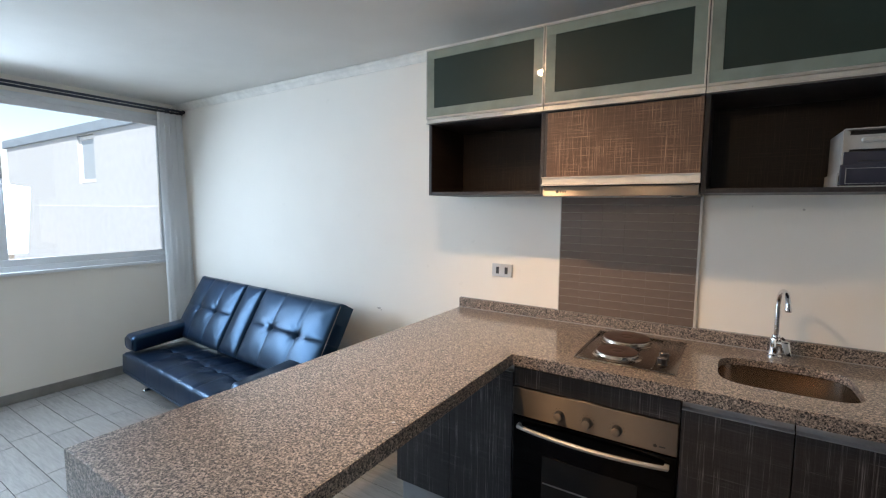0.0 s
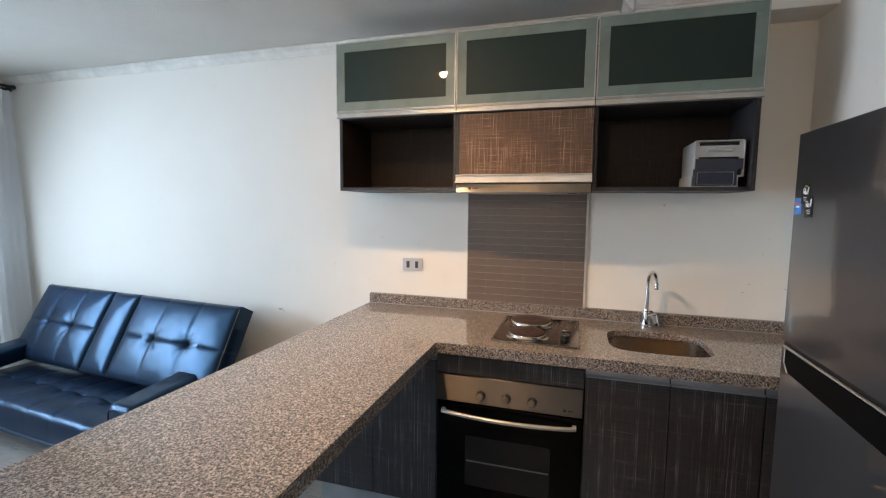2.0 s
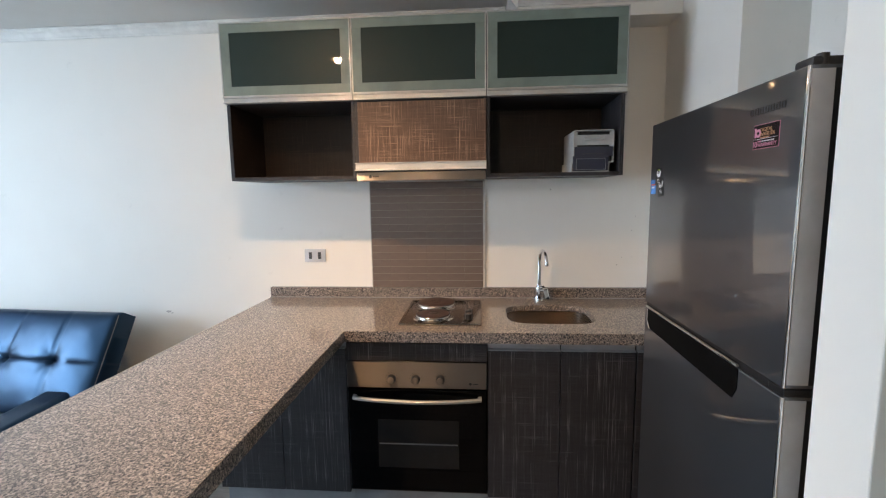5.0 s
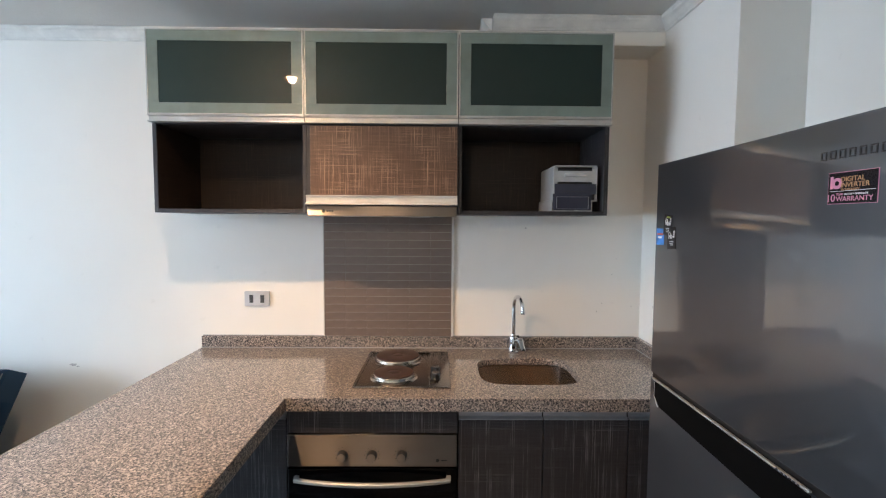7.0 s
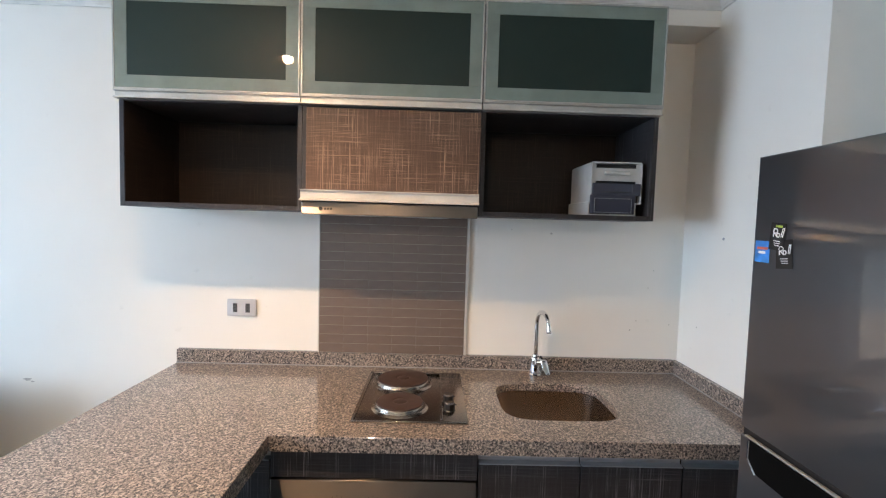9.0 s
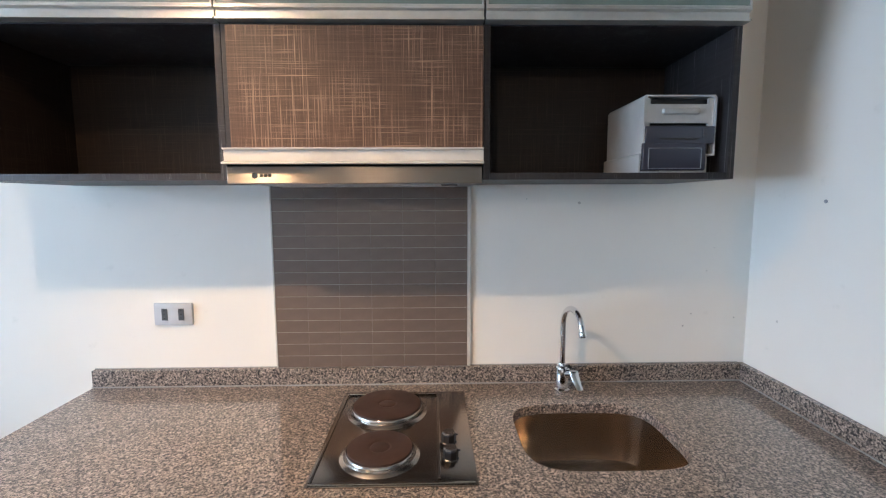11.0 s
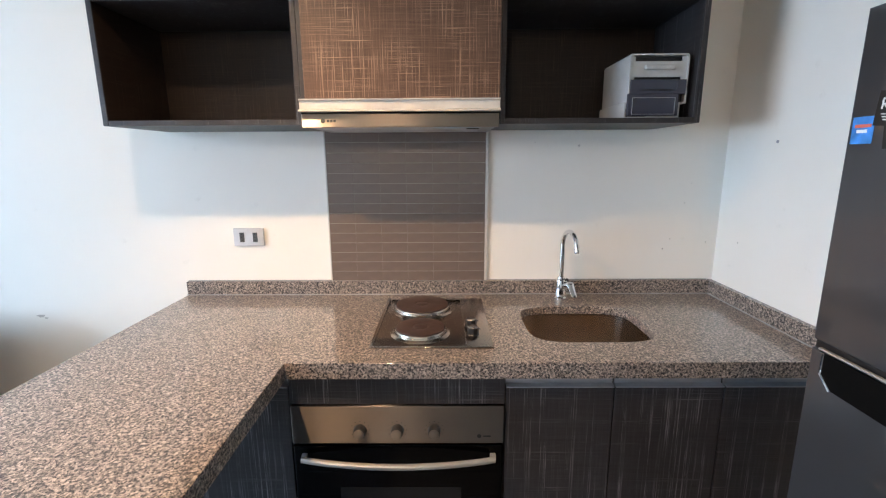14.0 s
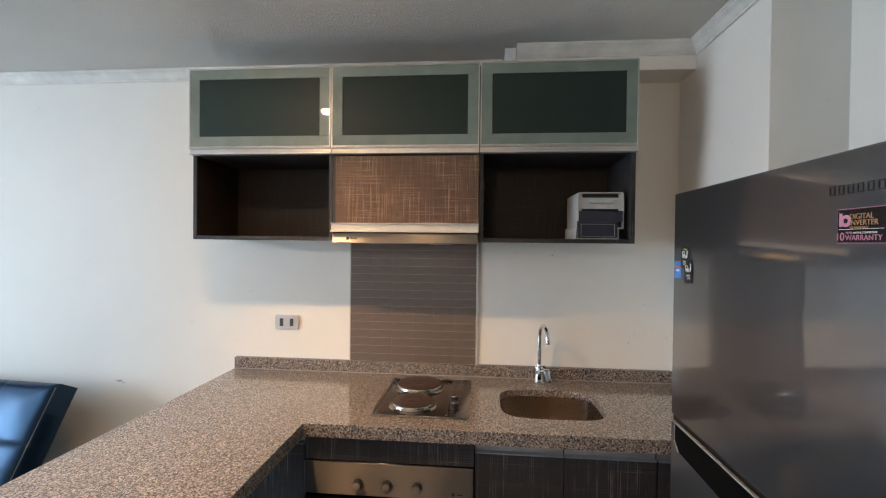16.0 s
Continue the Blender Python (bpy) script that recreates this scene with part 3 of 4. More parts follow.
arc.append(arc[-1] + down * 0.004)
part("spout", tube(arc, 0.0088, 20), CHROME, tap, smooth=True)
part("collar", lathe([(0.0088, 0), (0.0145, 0), (0.0150, 0.003), (0.0125, 0.011), (0.0088, 0.012)], (TX, TY, TOP + 0.076), 28), CHROME, tap, smooth=True)
nozzle = part("nozzle", rod(arc[-1] - down * 0.003, arc[-1] + down * 0.012, 0.0110, bevel=0.002), CHROME, tap, smooth=True)
part("aerator", rod(arc[-1] + down * 0.0118, arc[-1] + down * 0.0135, 0.0085, seg=20), BLACK, nozzle)
# the lever hangs down in front of its round cartridge, on the right of the body
hub = Vector((TX + 0.024, TY - 0.012, TOP + 0.058))
part("cartridge", rod((TX + 0.004, TY - 0.004, TOP + 0.054), hub, 0.0165, 0.0155, 28, 0.003), CHROME, tap, smooth=True)
part("hot_cold_mark", rod(hub + Vector((-0.006, 0.010, 0.012)), hub + Vector((0.002, 0.012, 0.017)), 0.0075, seg=18), BLACK, tap)
lever = bmesh.new()
rings = []
for k in range(11):
    f = k / 10
    w, h = 0.0135 - 0.0035 * f, 0.0055 - 0.0028 * f
    c = Vector((0.004 + 0.010 * f, -0.012 - 0.036 * f, 0.010 - 0.056 * f + 0.012 * f * f))
    rings.append([lever.verts.new(hub + c + Vector((w * math.cos(q * math.tau / 12), -h * math.sin(q * math.tau / 12), -0.4 * h * math.sin(q * math.tau / 12)))) for q in range(12)])
for p, q in zip(rings, rings[1:]):
    for k in range(12):
        lever.faces.new((p[k], p[(k + 1) % 12], q[(k + 1) % 12], q[k]))
lever.faces.new(rings[0])
lever.faces.new(rings[-1])
bmesh.ops.recalc_face_normals(lever, faces=lever.faces)
part("lever", lever, CHROME, tap, smooth=True)

# ---- hob ----
hob = thing("electric_hob", (0.395, -0.32, TOP), "two-plate stainless steel electric hob set into the granite", "hob")
HX0, HX1, HY0, HY1 = 0.214, 0.576, -0.548, -0.088
bm = box(HX0, HX1, HY0, HY1, TOP + 0.0003, TOP + 0.005, 0.002)
part("plate", bm, STEEL_HOB, hob, smooth=True)
bm = box(HX0 + 0.014, HX0 + 0.285, HY1 - 0.022, HY1 - 0.014, TOP + 0.005, TOP + 0.0085, 0.0017)
box(HX0 + 0.277, HX0 + 0.285, HY0 + 0.02, HY1 - 0.0225, TOP + 0.005, TOP + 0.0085, 0.0017, bm=bm)
box(HX0 + 0.006, HX0 + 0.012, HY0 + 0.012, HY1 - 0.014, TOP + 0.005, TOP + 0.007, 0.001, bm=bm)
box(HX0 + 0.006, HX1 - 0.006, HY0 + 0.004, HY0 + 0.010, TOP + 0.005, TOP + 0.007, 0.001, bm=bm)
part("rim", bm, RING_STEEL, hob, smooth=True)
for cx, cy, r in ((0.353, -0.210, 0.093), (0.358, -0.432, 0.075)):
    c = (cx, cy, TOP + 0.005)
    ring = part("heating_plate", lathe([(0, 0.0205), (0.021, 0.0205), (0.023, 0.0193), (0.025, 0.0205), (0.030, 0.0210), (r - 0.004, 0.0215), (r, 0.0200), (r, 0.006), (r - 0.01, 0.004)], c), IRON, hob, smooth=True)
    part("steel_ring", lathe([(r + 0.0005, 0.0150), (r + 0.0025, 0.0165), (r + 0.0040, 0.0150), (r + 0.0050, 0.0105), (r + 0.0075, 0.0105), (r + 0.0085, 0.0060), (r + 0.0120, 0.0045), (r + 0.0180, 0.0002)], c), RING_STEEL, ring, smooth=True)
for cx, cy in ((0.519, -0.382), (0.521, -0.452)):
    knob = part("knob", lathe([(0, 0.024), (0.0165, 0.024), (0.0180, 0.021), (0.0175, 0.004), (0.0195, 0.002), (0.0195, 0.0), (0, 0)], (cx, cy, TOP + 0.0055), 8), BLACK, hob)
    part("cap", lathe([(0, 0.0035), (0.0140, 0.0035), (0.0165, 0.0), (0, 0)], (cx, cy, TOP + 0.0296), 8), KNOB_CAP, knob, "dark chrome faceted cap")
    part("pointer", box(cx + 0.018, cx + 0.023, cy + 0.004, cy + 0.007, TOP + 0.020, TOP + 0.024, 0.001), BLACK, knob)

# ---- base cabinets ----
DF, DB = -0.615, -0.597


def base_unit(x0, x1, doors, label):
    u = thing("base_cabinet", ((x0 + x1) / 2, -0.35, 0), label, "cabinet", "base cabinets under the worktop")
    bm = box(x0 + 0.001, x0 + 0.018, DB + 0.001, -0.03, 0.14, 0.822)
    box(x1 - 0.018, x1 - 0.001, DB + 0.001, -0.03, 0.14, 0.822, bm=bm)
    box(x0 + 0.018, x1 - 0.018, DB + 0.001, -0.03, 0.14, 0.158, bm=bm)
    box(x0 + 0.018, x1 - 0.018, -0.046, -0.03, 0.158, 0.822, bm=bm)
    part("body", bm, CARCASS, u)
    part("plinth", box(x0 + 0.0005, x1 - 0.0005, -0.565, -0.549, 0.0005, 0.138, 0.001), PLINTH, u)
    w = (x1 - x0) / doors
    for i in range(doors):
        a, b = x0 + i * w + 0.0018, x0 + (i + 1) * w - 0.0018
        door = part("door", box(a, b, DF, DB, 0.138, 0.797, 0.0012), LINEN_DARK, u)
        prof = [(0, 0), (0.022, 0), (0.022, 0.003), (0.004, 0.006), (0.004, 0.024), (0.012, 0.026), (0.012, 0.0285), (0, 0.0285)]
        part("handle_profile", extrude_profile(prof, (a, DB, 0.7975), (b, DB, 0.7975), (0, -1, 0)), HANDLE_GREY, door)
    return u


base_unit(-0.600, 0.0, 2, "dark linen-textured two-door base cabinet beneath the granite, beside the oven")
base_unit(0.602, 1.204, 2, "dark linen-textured two-door base cabinet under the sink")
base_unit(1.206, 1.506, 1, "narrow dark linen-textured base cabinet half hidden by the fridge")
housing = thing("oven_housing", (0.3, -0.35, 0), "dark linen-textured built-in housing round the oven", "cabinet", "base cabinets under the worktop")
bm = box(0.0015, 0.0045, DB, -0.03, 0.14, 0.822)
box(0.5965, 0.6005, DB, -0.03, 0.14, 0.822, bm=bm)
box(0.0045, 0.5965, DB, -0.03, 0.14, 0.152, bm=bm)
part("body", bm, CARCASS, housing)
part("filler_panel", box(0.002, 0.6, DF, DB, 0.747, 0.823, 0.001), LINEN_DARK, housing)
part("plinth", box(0.0005, 0.6015, -0.565, -0.549, 0.0005, 0.138, 0.001), PLINTH, housing)

oven = thing("oven", (0.3, -0.35, 0.153), "built-in electric oven with steel control panel and black glass door", "oven")
part("body", box(0.012, 0.588, -0.585, -0.06, 0.1535, 0.74), BLACK, oven)
panel = part("control_panel", box(0.003, 0.598, -0.622, -0.586, 0.629, 0.744, 0.002), PANEL_STEEL, oven)
for x in (0.196, 0.300, 0.404):
    # Dark knob bodies carry the shadow round what are steel knobs.
    k = part("knob", rod((x, -0.6225, 0.672), (x, -0.645, 0.672), 0.0185, 0.0165, 28, 0.001), DARK_BODY, panel, smooth=True)
    part("face", rod((x, -0.6452, 0.672), (x, -0.6475, 0.672), 0.0155, 0.0145, 28, 0.0008), PANEL_STEEL, k, smooth=True)
bm = rod((0.530, -0.6222, 0.652), (0.530, -0.6228, 0.652), 0.006, seg=16)
box(0.542, 0.562, -0.6228, -0.6222, 0.650, 0.654, bm=bm)
part("logo", bm, BLACK, panel)
for x in (0.196, 0.300, 0.404):
    bm = None
    for a in range(-120, 150, 30):
        dx, dz = 0.026 * math.sin(radians(a)), 0.026 * math.cos(radians(a))
        bm = box(x + dx - 0.001, x + dx + 0.001, -0.6227, -0.6222, 0.672 + dz - 0.001, 0.672 + dz + 0.001, bm=bm)
    part("dial_marks", bm, BLACK, panel)
door = part("door", box(0.003, 0.598, -0.618, -0.586, 0.156, 0.621, 0.003), BLACK_GLASS, oven)
part("window", box(0.130, 0.480, -0.6188, -0.6182, 0.265, 0.485, 0.0002), OVEN_GLASS, door)
# Reflection line on the oven glass, laid over it as a dim strip.
part("rack", box(0.135, 0.475, -0.6196, -0.6190, 0.372, 0.378), worn("dim_reflection", (0.10, 0.10, 0.10), 0.4), door)
pts = [(0.030 + 0.545 * k / 20, -0.636 - 0.032 * math.sin(math.pi * k / 20) ** 0.8, 0.588) for k in range(21)]
bm = bmesh.new()
rings = []
for x, y, z in pts:
    rings.append([bm.verts.new((x, y + a, z + b)) for a, b in ((-0.006, -0.006), (-0.009, -0.002), (-0.009, 0.004), (-0.005, 0.008), (0.003, 0.008), (0.004, -0.006))])
for p, q in zip(rings, rings[1:]):
    for k in range(6):
        bm.faces.new((p[k], p[(k + 1) % 6], q[(k + 1) % 6], q[k]))
bm.faces.new(rings[0])
bm.faces.new(rings[-1])
bmesh.ops.recalc_face_normals(bm, faces=bm.faces)
for x in (0.036, 0.569):
    box(x - 0.008, x + 0.008, -0.634, -0.6185, 0.581, 0.597, 0.002, bm=bm)
part("handle", bm, ALU, door, "curved satin metal handle", smooth=True)

# ---- wall cabinets ----
UF = -0.335
UX = (-0.611, 0.0, 0.604, 1.212)
for n, label in enumerate(("wall cabinet with a lifting frosted-glass door above an empty open shelf", "wall cabinet with frosted-glass door above a brown linen-textured flap", "wall cabinet with frosted-glass door above a shelf holding a white box")):
    x0, x1 = UX[n], UX[n + 1]
    u = thing("wall_cabinet", ((x0 + x1) / 2, -0.17, 1.52), label, "cabinet", "wall cabinets over the worktop")
    z0 = 1.520 if n != 1 else 1.56
    part("side_panel", box(x0 + 0.0005, x0 + 0.016, UF, -0.001, z0, 2.228, 0.0006), LINEN_DARK, u)
    part("side_panel", box(x1 - 0.016, x1 - 0.0005, UF, -0.001, z0, 2.228, 0.0006), LINEN_DARK, u)
    for za in (z0, 1.872, 2.212):
        part("shelf", box(x0 + 0.0165, x1 - 0.0165, UF + 0.001, -0.001, za, za + 0.016, 0.0006), LINEN_DARK, u)
    part("back_panel", box(x0 + 0.017, x1 - 0.017, -0.012, -0.0015, z0 + 0.017, 1.8715), CARCASS, u)
    for xa in (x0 + 0.0162, x1 - 0.0168):
        part("inner_lining", box(xa, xa + 0.0006, UF + 0.004, -0.013, z0 + 0.0162, 1.8715), LINEN_DARK if n == 2 else CARCASS, u)
    d = part("glass_door", frame_bars(x0 + 0.002, x1 - 0.002, 1.902, 2.229, -0.366, -0.342, 0.005), ALU, u)
    part("door_border", frame_bars(x0 + 0.0075, x1 - 0.0075, 1.9075, 2.2235, -0.3645, -0.344, 0.040, 0.0003), ALU_GREEN, d)
    part("pane", box(x0 + 0.048, x1 - 0.048, -0.3635, -0.348, 1.948, 2.183), FROSTED, d)
    prof = [(0, 0), (0.030, 0), (0.030, 0.004), (0.020, 0.007), (0.020, 0.022), (0.031, 0.024), (0.031, 0.027), (0, 0.027)]
    part("handle_profile", extrude_profile(prof, (x0 + 0.002, UF - 0.001, 1.874), (x1 - 0.002, UF - 0.001, 1.874), (0, -1, 0)), ALU, u)
    if n == 1:
        flap = part("flap_door", box(x0 + 0.018, x1 - 0.002, -0.352, -0.336, 1.594, 1.866, 0.001), LINEN_LIT, u)
        prof = [(0, 0), (0.034, 0), (0.034, 0.004), (0.018, 0.008), (0.018, 0.032), (0.026, 0.034), (0.026, 0.037), (0, 0.037)]
        part("handle_profile", extrude_profile(prof, (x0 + 0.001, -0.336, 1.556), (x1 - 0.001, -0.336, 1.556), (0, -1, 0)), WHITE, flap, "white painted handle profile")

hood = thing("cooker_hood", (0.3, -0.2, 1.506), "slim stainless steel pull-out cooker hood beneath the linen-textured flap", "cooker hood")
part("front_strip", box(0.003, 0.601, -0.348, -0.332, 1.511, 1.551, 0.002), STEEL, hood)
part("body", box(0.006, 0.598, -0.331, -0.004, 1.514, 1.553, 0.002), HANDLE_GREY, hood)
bm = box(0.05, 0.55, -0.30, -0.08, 1.5105, 1.5138, 0.001)
part("filter", bm, GREY_PLATE, hood)
part("switch", box(0.505, 0.545, -0.300, -0.282, 1.5075, 1.5104, 0.001), BLACK, hood)
part("lamp_cover", box(0.40, 0.485, -0.302, -0.268, 1.5078, 1.5104, 0.001), WHITE_PLASTIC, hood, "pale lamp cover")
bm = rod((0.068, -0.3482, 1.530), (0.068, -0.3488, 1.530), 0.007, seg=20)
for i in range(3):
    box(0.080 + i * 0.010, 0.087 + i * 0.010, -0.3488, -0.3482, 1.5265, 1.5335, bm=bm)
part("logo", bm, BLACK, hood)

# ---- the white drawer box on the shelf ----
BX0, BX1, BY0, BY1, BZ = 0.997, 1.176, -0.312, -0.085, 1.5363
bx = thing("storage_box", ((BX0 + BX1) / 2, -0.2, BZ), "white plastic drawer box with smoky transparent drawers on the cabinet shelf", "storage box")
w = 0.004
outer = [(BX0 - 0.008, 0.0004), (BX1 - 0.018, 0.0004), (BX1 - 0.018, 0.0425), (BX1, 0.0425), (BX1, 0.180), (BX1 - 0.005, 0.187), (BX0 + 0.005, 0.187), (BX0, 0.180), (BX0, 0.049), (BX0 - 0.008, 0.045)]
inner = [(BX0 - 0.008 + w, w), (BX1 - 0.018 - w, w), (BX1 - 0.018 - w, 0.0425 + w), (BX1 - w, 0.0425 + w), (BX1 - w, 0.180 - w), (BX1 - 0.005 - w, 0.187 - w), (BX0 + 0.005 + w, 0.187 - w), (BX0 + w, 0.180 - w), (BX0 + w, 0.049 - w), (BX0 - 0.008 + w, 0.045 - w)]
bm = slab(outer, 0, BY1 - BY0, inner)
bm.transform(Matrix.Translation((0, BY1, BZ)) @ pose(0, 0, 0, 90, 0, 0))
part("back_plate", box(BX0 + 0.005, BX1 - 0.005, BY1 - 0.004, BY1 - 0.001, BZ + 0.049, BZ + 0.181), WHITE_PLASTIC, bx)
part("case", bm, WHITE_PLASTIC, bx)
bm = box(BX0 + 0.0045, BX0 + 0.018, BY0 + 0.006, BY0 + 0.012, BZ + 0.113, BZ + 0.181)
box(BX1 - 0.018, BX1 - 0.0045, BY0 + 0.006, BY0 + 0.012, BZ + 0.113, BZ + 0.181, bm=bm)
box(BX0 + 0.018, BX1 - 0.018, BY0 + 0.006, BY0 + 0.012, BZ + 0.121, BZ + 0.166, bm=bm)
top_drawer = part("drawer", bm, WHITE_PLASTIC, bx)
part("handle", box(BX0 + 0.045, BX1 - 0.042, BY0 - 0.006, BY0 + 0.005, BZ + 0.141, BZ + 0.156, 0.005, 3), WHITE_PLASTIC, top_drawer, smooth=True)
part("inside", box(BX0 + 0.0045, BX1 - 0.0045, BY0 + 0.02, BY0 + 0.03, BZ + 0.048, BZ + 0.181), BLACK, bx)
bm = box(BX0 + 0.0045, BX1 - 0.0045, BY0 - 0.004, BY0 + 0.004, BZ + 0.070, BZ + 0.1125, 0.002)
box(BX1 - 0.035, BX1 - 0.028, BY0 - 0.006, BY0 - 0.004, BZ + 0.085, BZ + 0.110, 0.0006, bm=bm)
part("drawer", bm, SMOKE, bx)
bm = box(BX0 - 0.002, BX1 - 0.024, BY0 - 0.006, BY0 + 0.004, BZ + 0.006, BZ + 0.072, 0.003)
part("drawer", bm, SMOKE, bx)
bm = frame_bars(BX0 + 0.012, BX1 - 0.036, BZ + 0.010, BZ + 0.060, BY0 - 0.0085, BY0 - 0.0062, 0.0015, 0.0003)
part("drawer_edge", bm, HANDLE_GREY, bx)
bm = None
for i in range(14):
    bm = box(BX0 + 0.04 + i * 0.0068, BX0 + 0.0445 + i * 0.0068, BY0 - 0.0052, BY0 - 0.0042, BZ + 0.080, BZ + 0.084, bm=bm)
part("print", bm, BLACK, bx)

# ---- splashback ----
splash = thing("tiled_splashback", (0.285, -0.004, 0.936), "panel of small taupe glazed tiles behind the hob", "splashback", kind="structure")
part("grout", box(-0.018, 0.592, -0.0083, -0.0005, 0.9355, 1.519), JOINT, splash)
# White trim strips along both side edges.
bm = box(-0.0225, -0.0185, -0.010, -0.0005, 0.9355, 1.519, 0.0006)
box(0.5925, 0.6030, -0.010, -0.0005, 0.9355, 1.519, 0.0006, bm=bm)
part("edge_trim", bm, WHITE, splash)

# ---- small marks of wear ----
def blot(name, at, across, up, size, material, parent, seed, stretch=1.0):
    rnd = random.Random(seed)
    bm = bmesh.new()
    at, across, up = Vector(at), Vector(across), Vector(up)
    ring = []
    for k in range(14):
        r0 = size * rnd.uniform(0.6, 1.1)
        ring.append(bm.verts.new(at + across * r0 * stretch * math.cos(k * math.tau / 14) + up * r0 * math.sin(k * math.tau / 14)))
    face = bm.faces.new(ring)
    bmesh.ops.extrude_face_region(bm, geom=[face])
    bmesh.ops.translate(bm, verts=bm.verts[14:], vec=across.cross(up) * 0.0003)
    bmesh.ops.recalc_face_normals(bm, faces=bm.faces)
    return part(name, bm, material, parent)


north = bpy.data.objects["wall_north"]
SMUDGE = worn("grey_smudge", (0.52, 0.49, 0.445), 0.8, 60, 0.2)
blot("scuff", (-1.236, -0.0006, 0.787), (1, 0, 0), (0, 0, 1), 0.007, SMUDGE, north, 1, 3.0)
blot("scuff", (-1.215, -0.0006, 0.778), (1, 0, 0), (0, 0, 1), 0.004, SMUDGE, north, 2, 2.0)
for i, (x, z, d) in enumerate(((1.369, 1.242, 0.0025), (1.389, 1.317, 0.002), (1.468, 1.087, 0.003), (1.30, 1.06, 0.004), (1.325, 1.10, 0.003), (0.78, 1.475, 0.002))):
    blot("scuff", (x, -0.0006, z), (1, 0, 0), (0, 0, 1), d, SMUDGE, north, 10 + i)
blot("scuff", (1.5094, -0.132, 1.108), (0, -1, 0), (0, 0, 1), 0.004, SMUDGE, bpy.data.objects["wall_east_kitchen"], 30)
blot("chip", (-0.033, -1.345, TOP + 0.0002), (1, 0, 0), (0, 1, 0), 0.0055, GREY_PLATE, worktop, 40)

# ---- socket plate, plugs in the wall ----
outlet = thing("wall_socket", (-0.34, -0.004, 1.12), "grey double wall socket with two dark modules", "socket")
plate = part("plate", box(-0.401, -0.281, -0.011, -0.0005, 1.080, 1.151, 0.003), GREY_PLATE, outlet, smooth=True)
for x in (-0.367, -0.315):
    m = part("module", box(x - 0.0092, x + 0.0092, -0.0128, -0.0111, 1.096, 1.134, 0.0008), DARK_SOCKET, outlet)
    bm = None
    for dz in (-0.012, 0, 0.012):
        bm = rod((x, -0.01285, 1.116 + dz), (x, -0.0134, 1.116 + dz), 0.0022, seg=10, bm=bm)
    part("pin_hole", bm, BLACK, m)
for x, y, z, r in ((0.947, -0.0005, 1.462, 0.0045), (1.5095, -0.264, 1.465, 0.005)):
    p = thing("wall_plug", (x, y, z), "small dark screw plug remaining in the painted wall", "wall plug", "wall plugs")
    d = Vector((0, -1, 0)) if x < 1.4 else Vector((-1, 0, 0))
    part("plug", rod((x, y, z), Vector((x, y, z)) + d * 0.002, r, seg=12), SMUDGE if x < 1.4 else HANDLE_GREY, p)

# ---- fridge ----
FX, FY0, FY1 = 1.086, -1.640, -1.004
fridge = thing("fridge", (1.42, -1.32, 0), "tall dark inox two-door fridge with a pocket handle between its doors", "fridge")
part("body", box(FX + 0.068, 1.735, FY0 + 0.012, FY1 - 0.006, 0.03, 1.632, 0.006), DARK_BODY, fridge)
for x in (1.2, 1.7):
    for y in (-1.6, -1.05):
        part("foot", rod((x, y, 0.0003), (x, y, 0.03), 0.02, seg=16), BLACK, fridge)


def fridge_door(name, z0, z1):
    bm = box(FX, FX + 0.056, FY0, FY1, z0, z1)
    edges = [e for e in bm.edges if all(abs(v.co.x - FX) < 1e-5 for v in e.verts) or all(abs(v.co.y - FY0) < 1e-5 and abs(v.co.x - FX) < 1e-5 for v in e.verts)]
    bmesh.ops.bevel(bm, geom=edges, offset=0.004, segments=4, profile=0.5, affect="EDGES")
    return part(name, bm, FRIDGE_STEEL, fridge, smooth=True)


upper = fridge_door("upper_door", 1.104, 1.640)
lower = fridge_door("lower_door", 0.045, 1.088)
part("door_side", box(FX + 0.004, FX + 0.041, FY0 - 0.0012, FY0 - 0.0002, 1.110, 1.634), FRIDGE_EDGE, upper)
# Black strip along the rear of the door's side forms a dark gap.
part("door_liner", box(FX + 0.0412, FX + 0.056, FY0 - 0.0012, FY0 - 0.0002, 1.110, 1.634), BLACK, upper)
part("door_side", box(FX + 0.004, FX + 0.041, FY0 - 0.0012, FY0 - 0.0002, 0.051, 1.082), FRIDGE_EDGE, lower)
part("door_liner", box(FX + 0.0412, FX + 0.056, FY0 - 0.0012, FY0 - 0.0002, 0.051, 1.082), BLACK, lower)
# Highlight along each door's rounded edge, added as a thin chrome strip.
for door, z0, z1 in ((upper, 1.1045, 1.6395), (lower, 0.0455, 1.0875)):
    part("edge_trim", box(FX - 0.0006, FX + 0.0055, FY0 - 0.0018, FY0 + 0.0035, z0, z1, 0.0018), CHROME, door, "chrome strip standing in for the highlight on the rounded door edge", smooth=True)
part("gasket", box(FX + 0.0565, FX + 0.0675, FY0 + 0.001, FY1 - 0.008, 1.108, 1.630), BLACK, upper)
part("gasket", box(FX + 0.0565, FX + 0.0675, FY0 + 0.001, FY1 - 0.008, 0.05, 1.084), BLACK, lower)
part("middle_gap", box(FX + 0.004, FX + 0.066, FY0 + 0.004, FY1 - 0.004, 1.0885, 1.1035), BLACK, fridge)
bm = bmesh.new()
ys = [FY1 - 0.030, FY1 - 0.042, -1.497, -1.512]
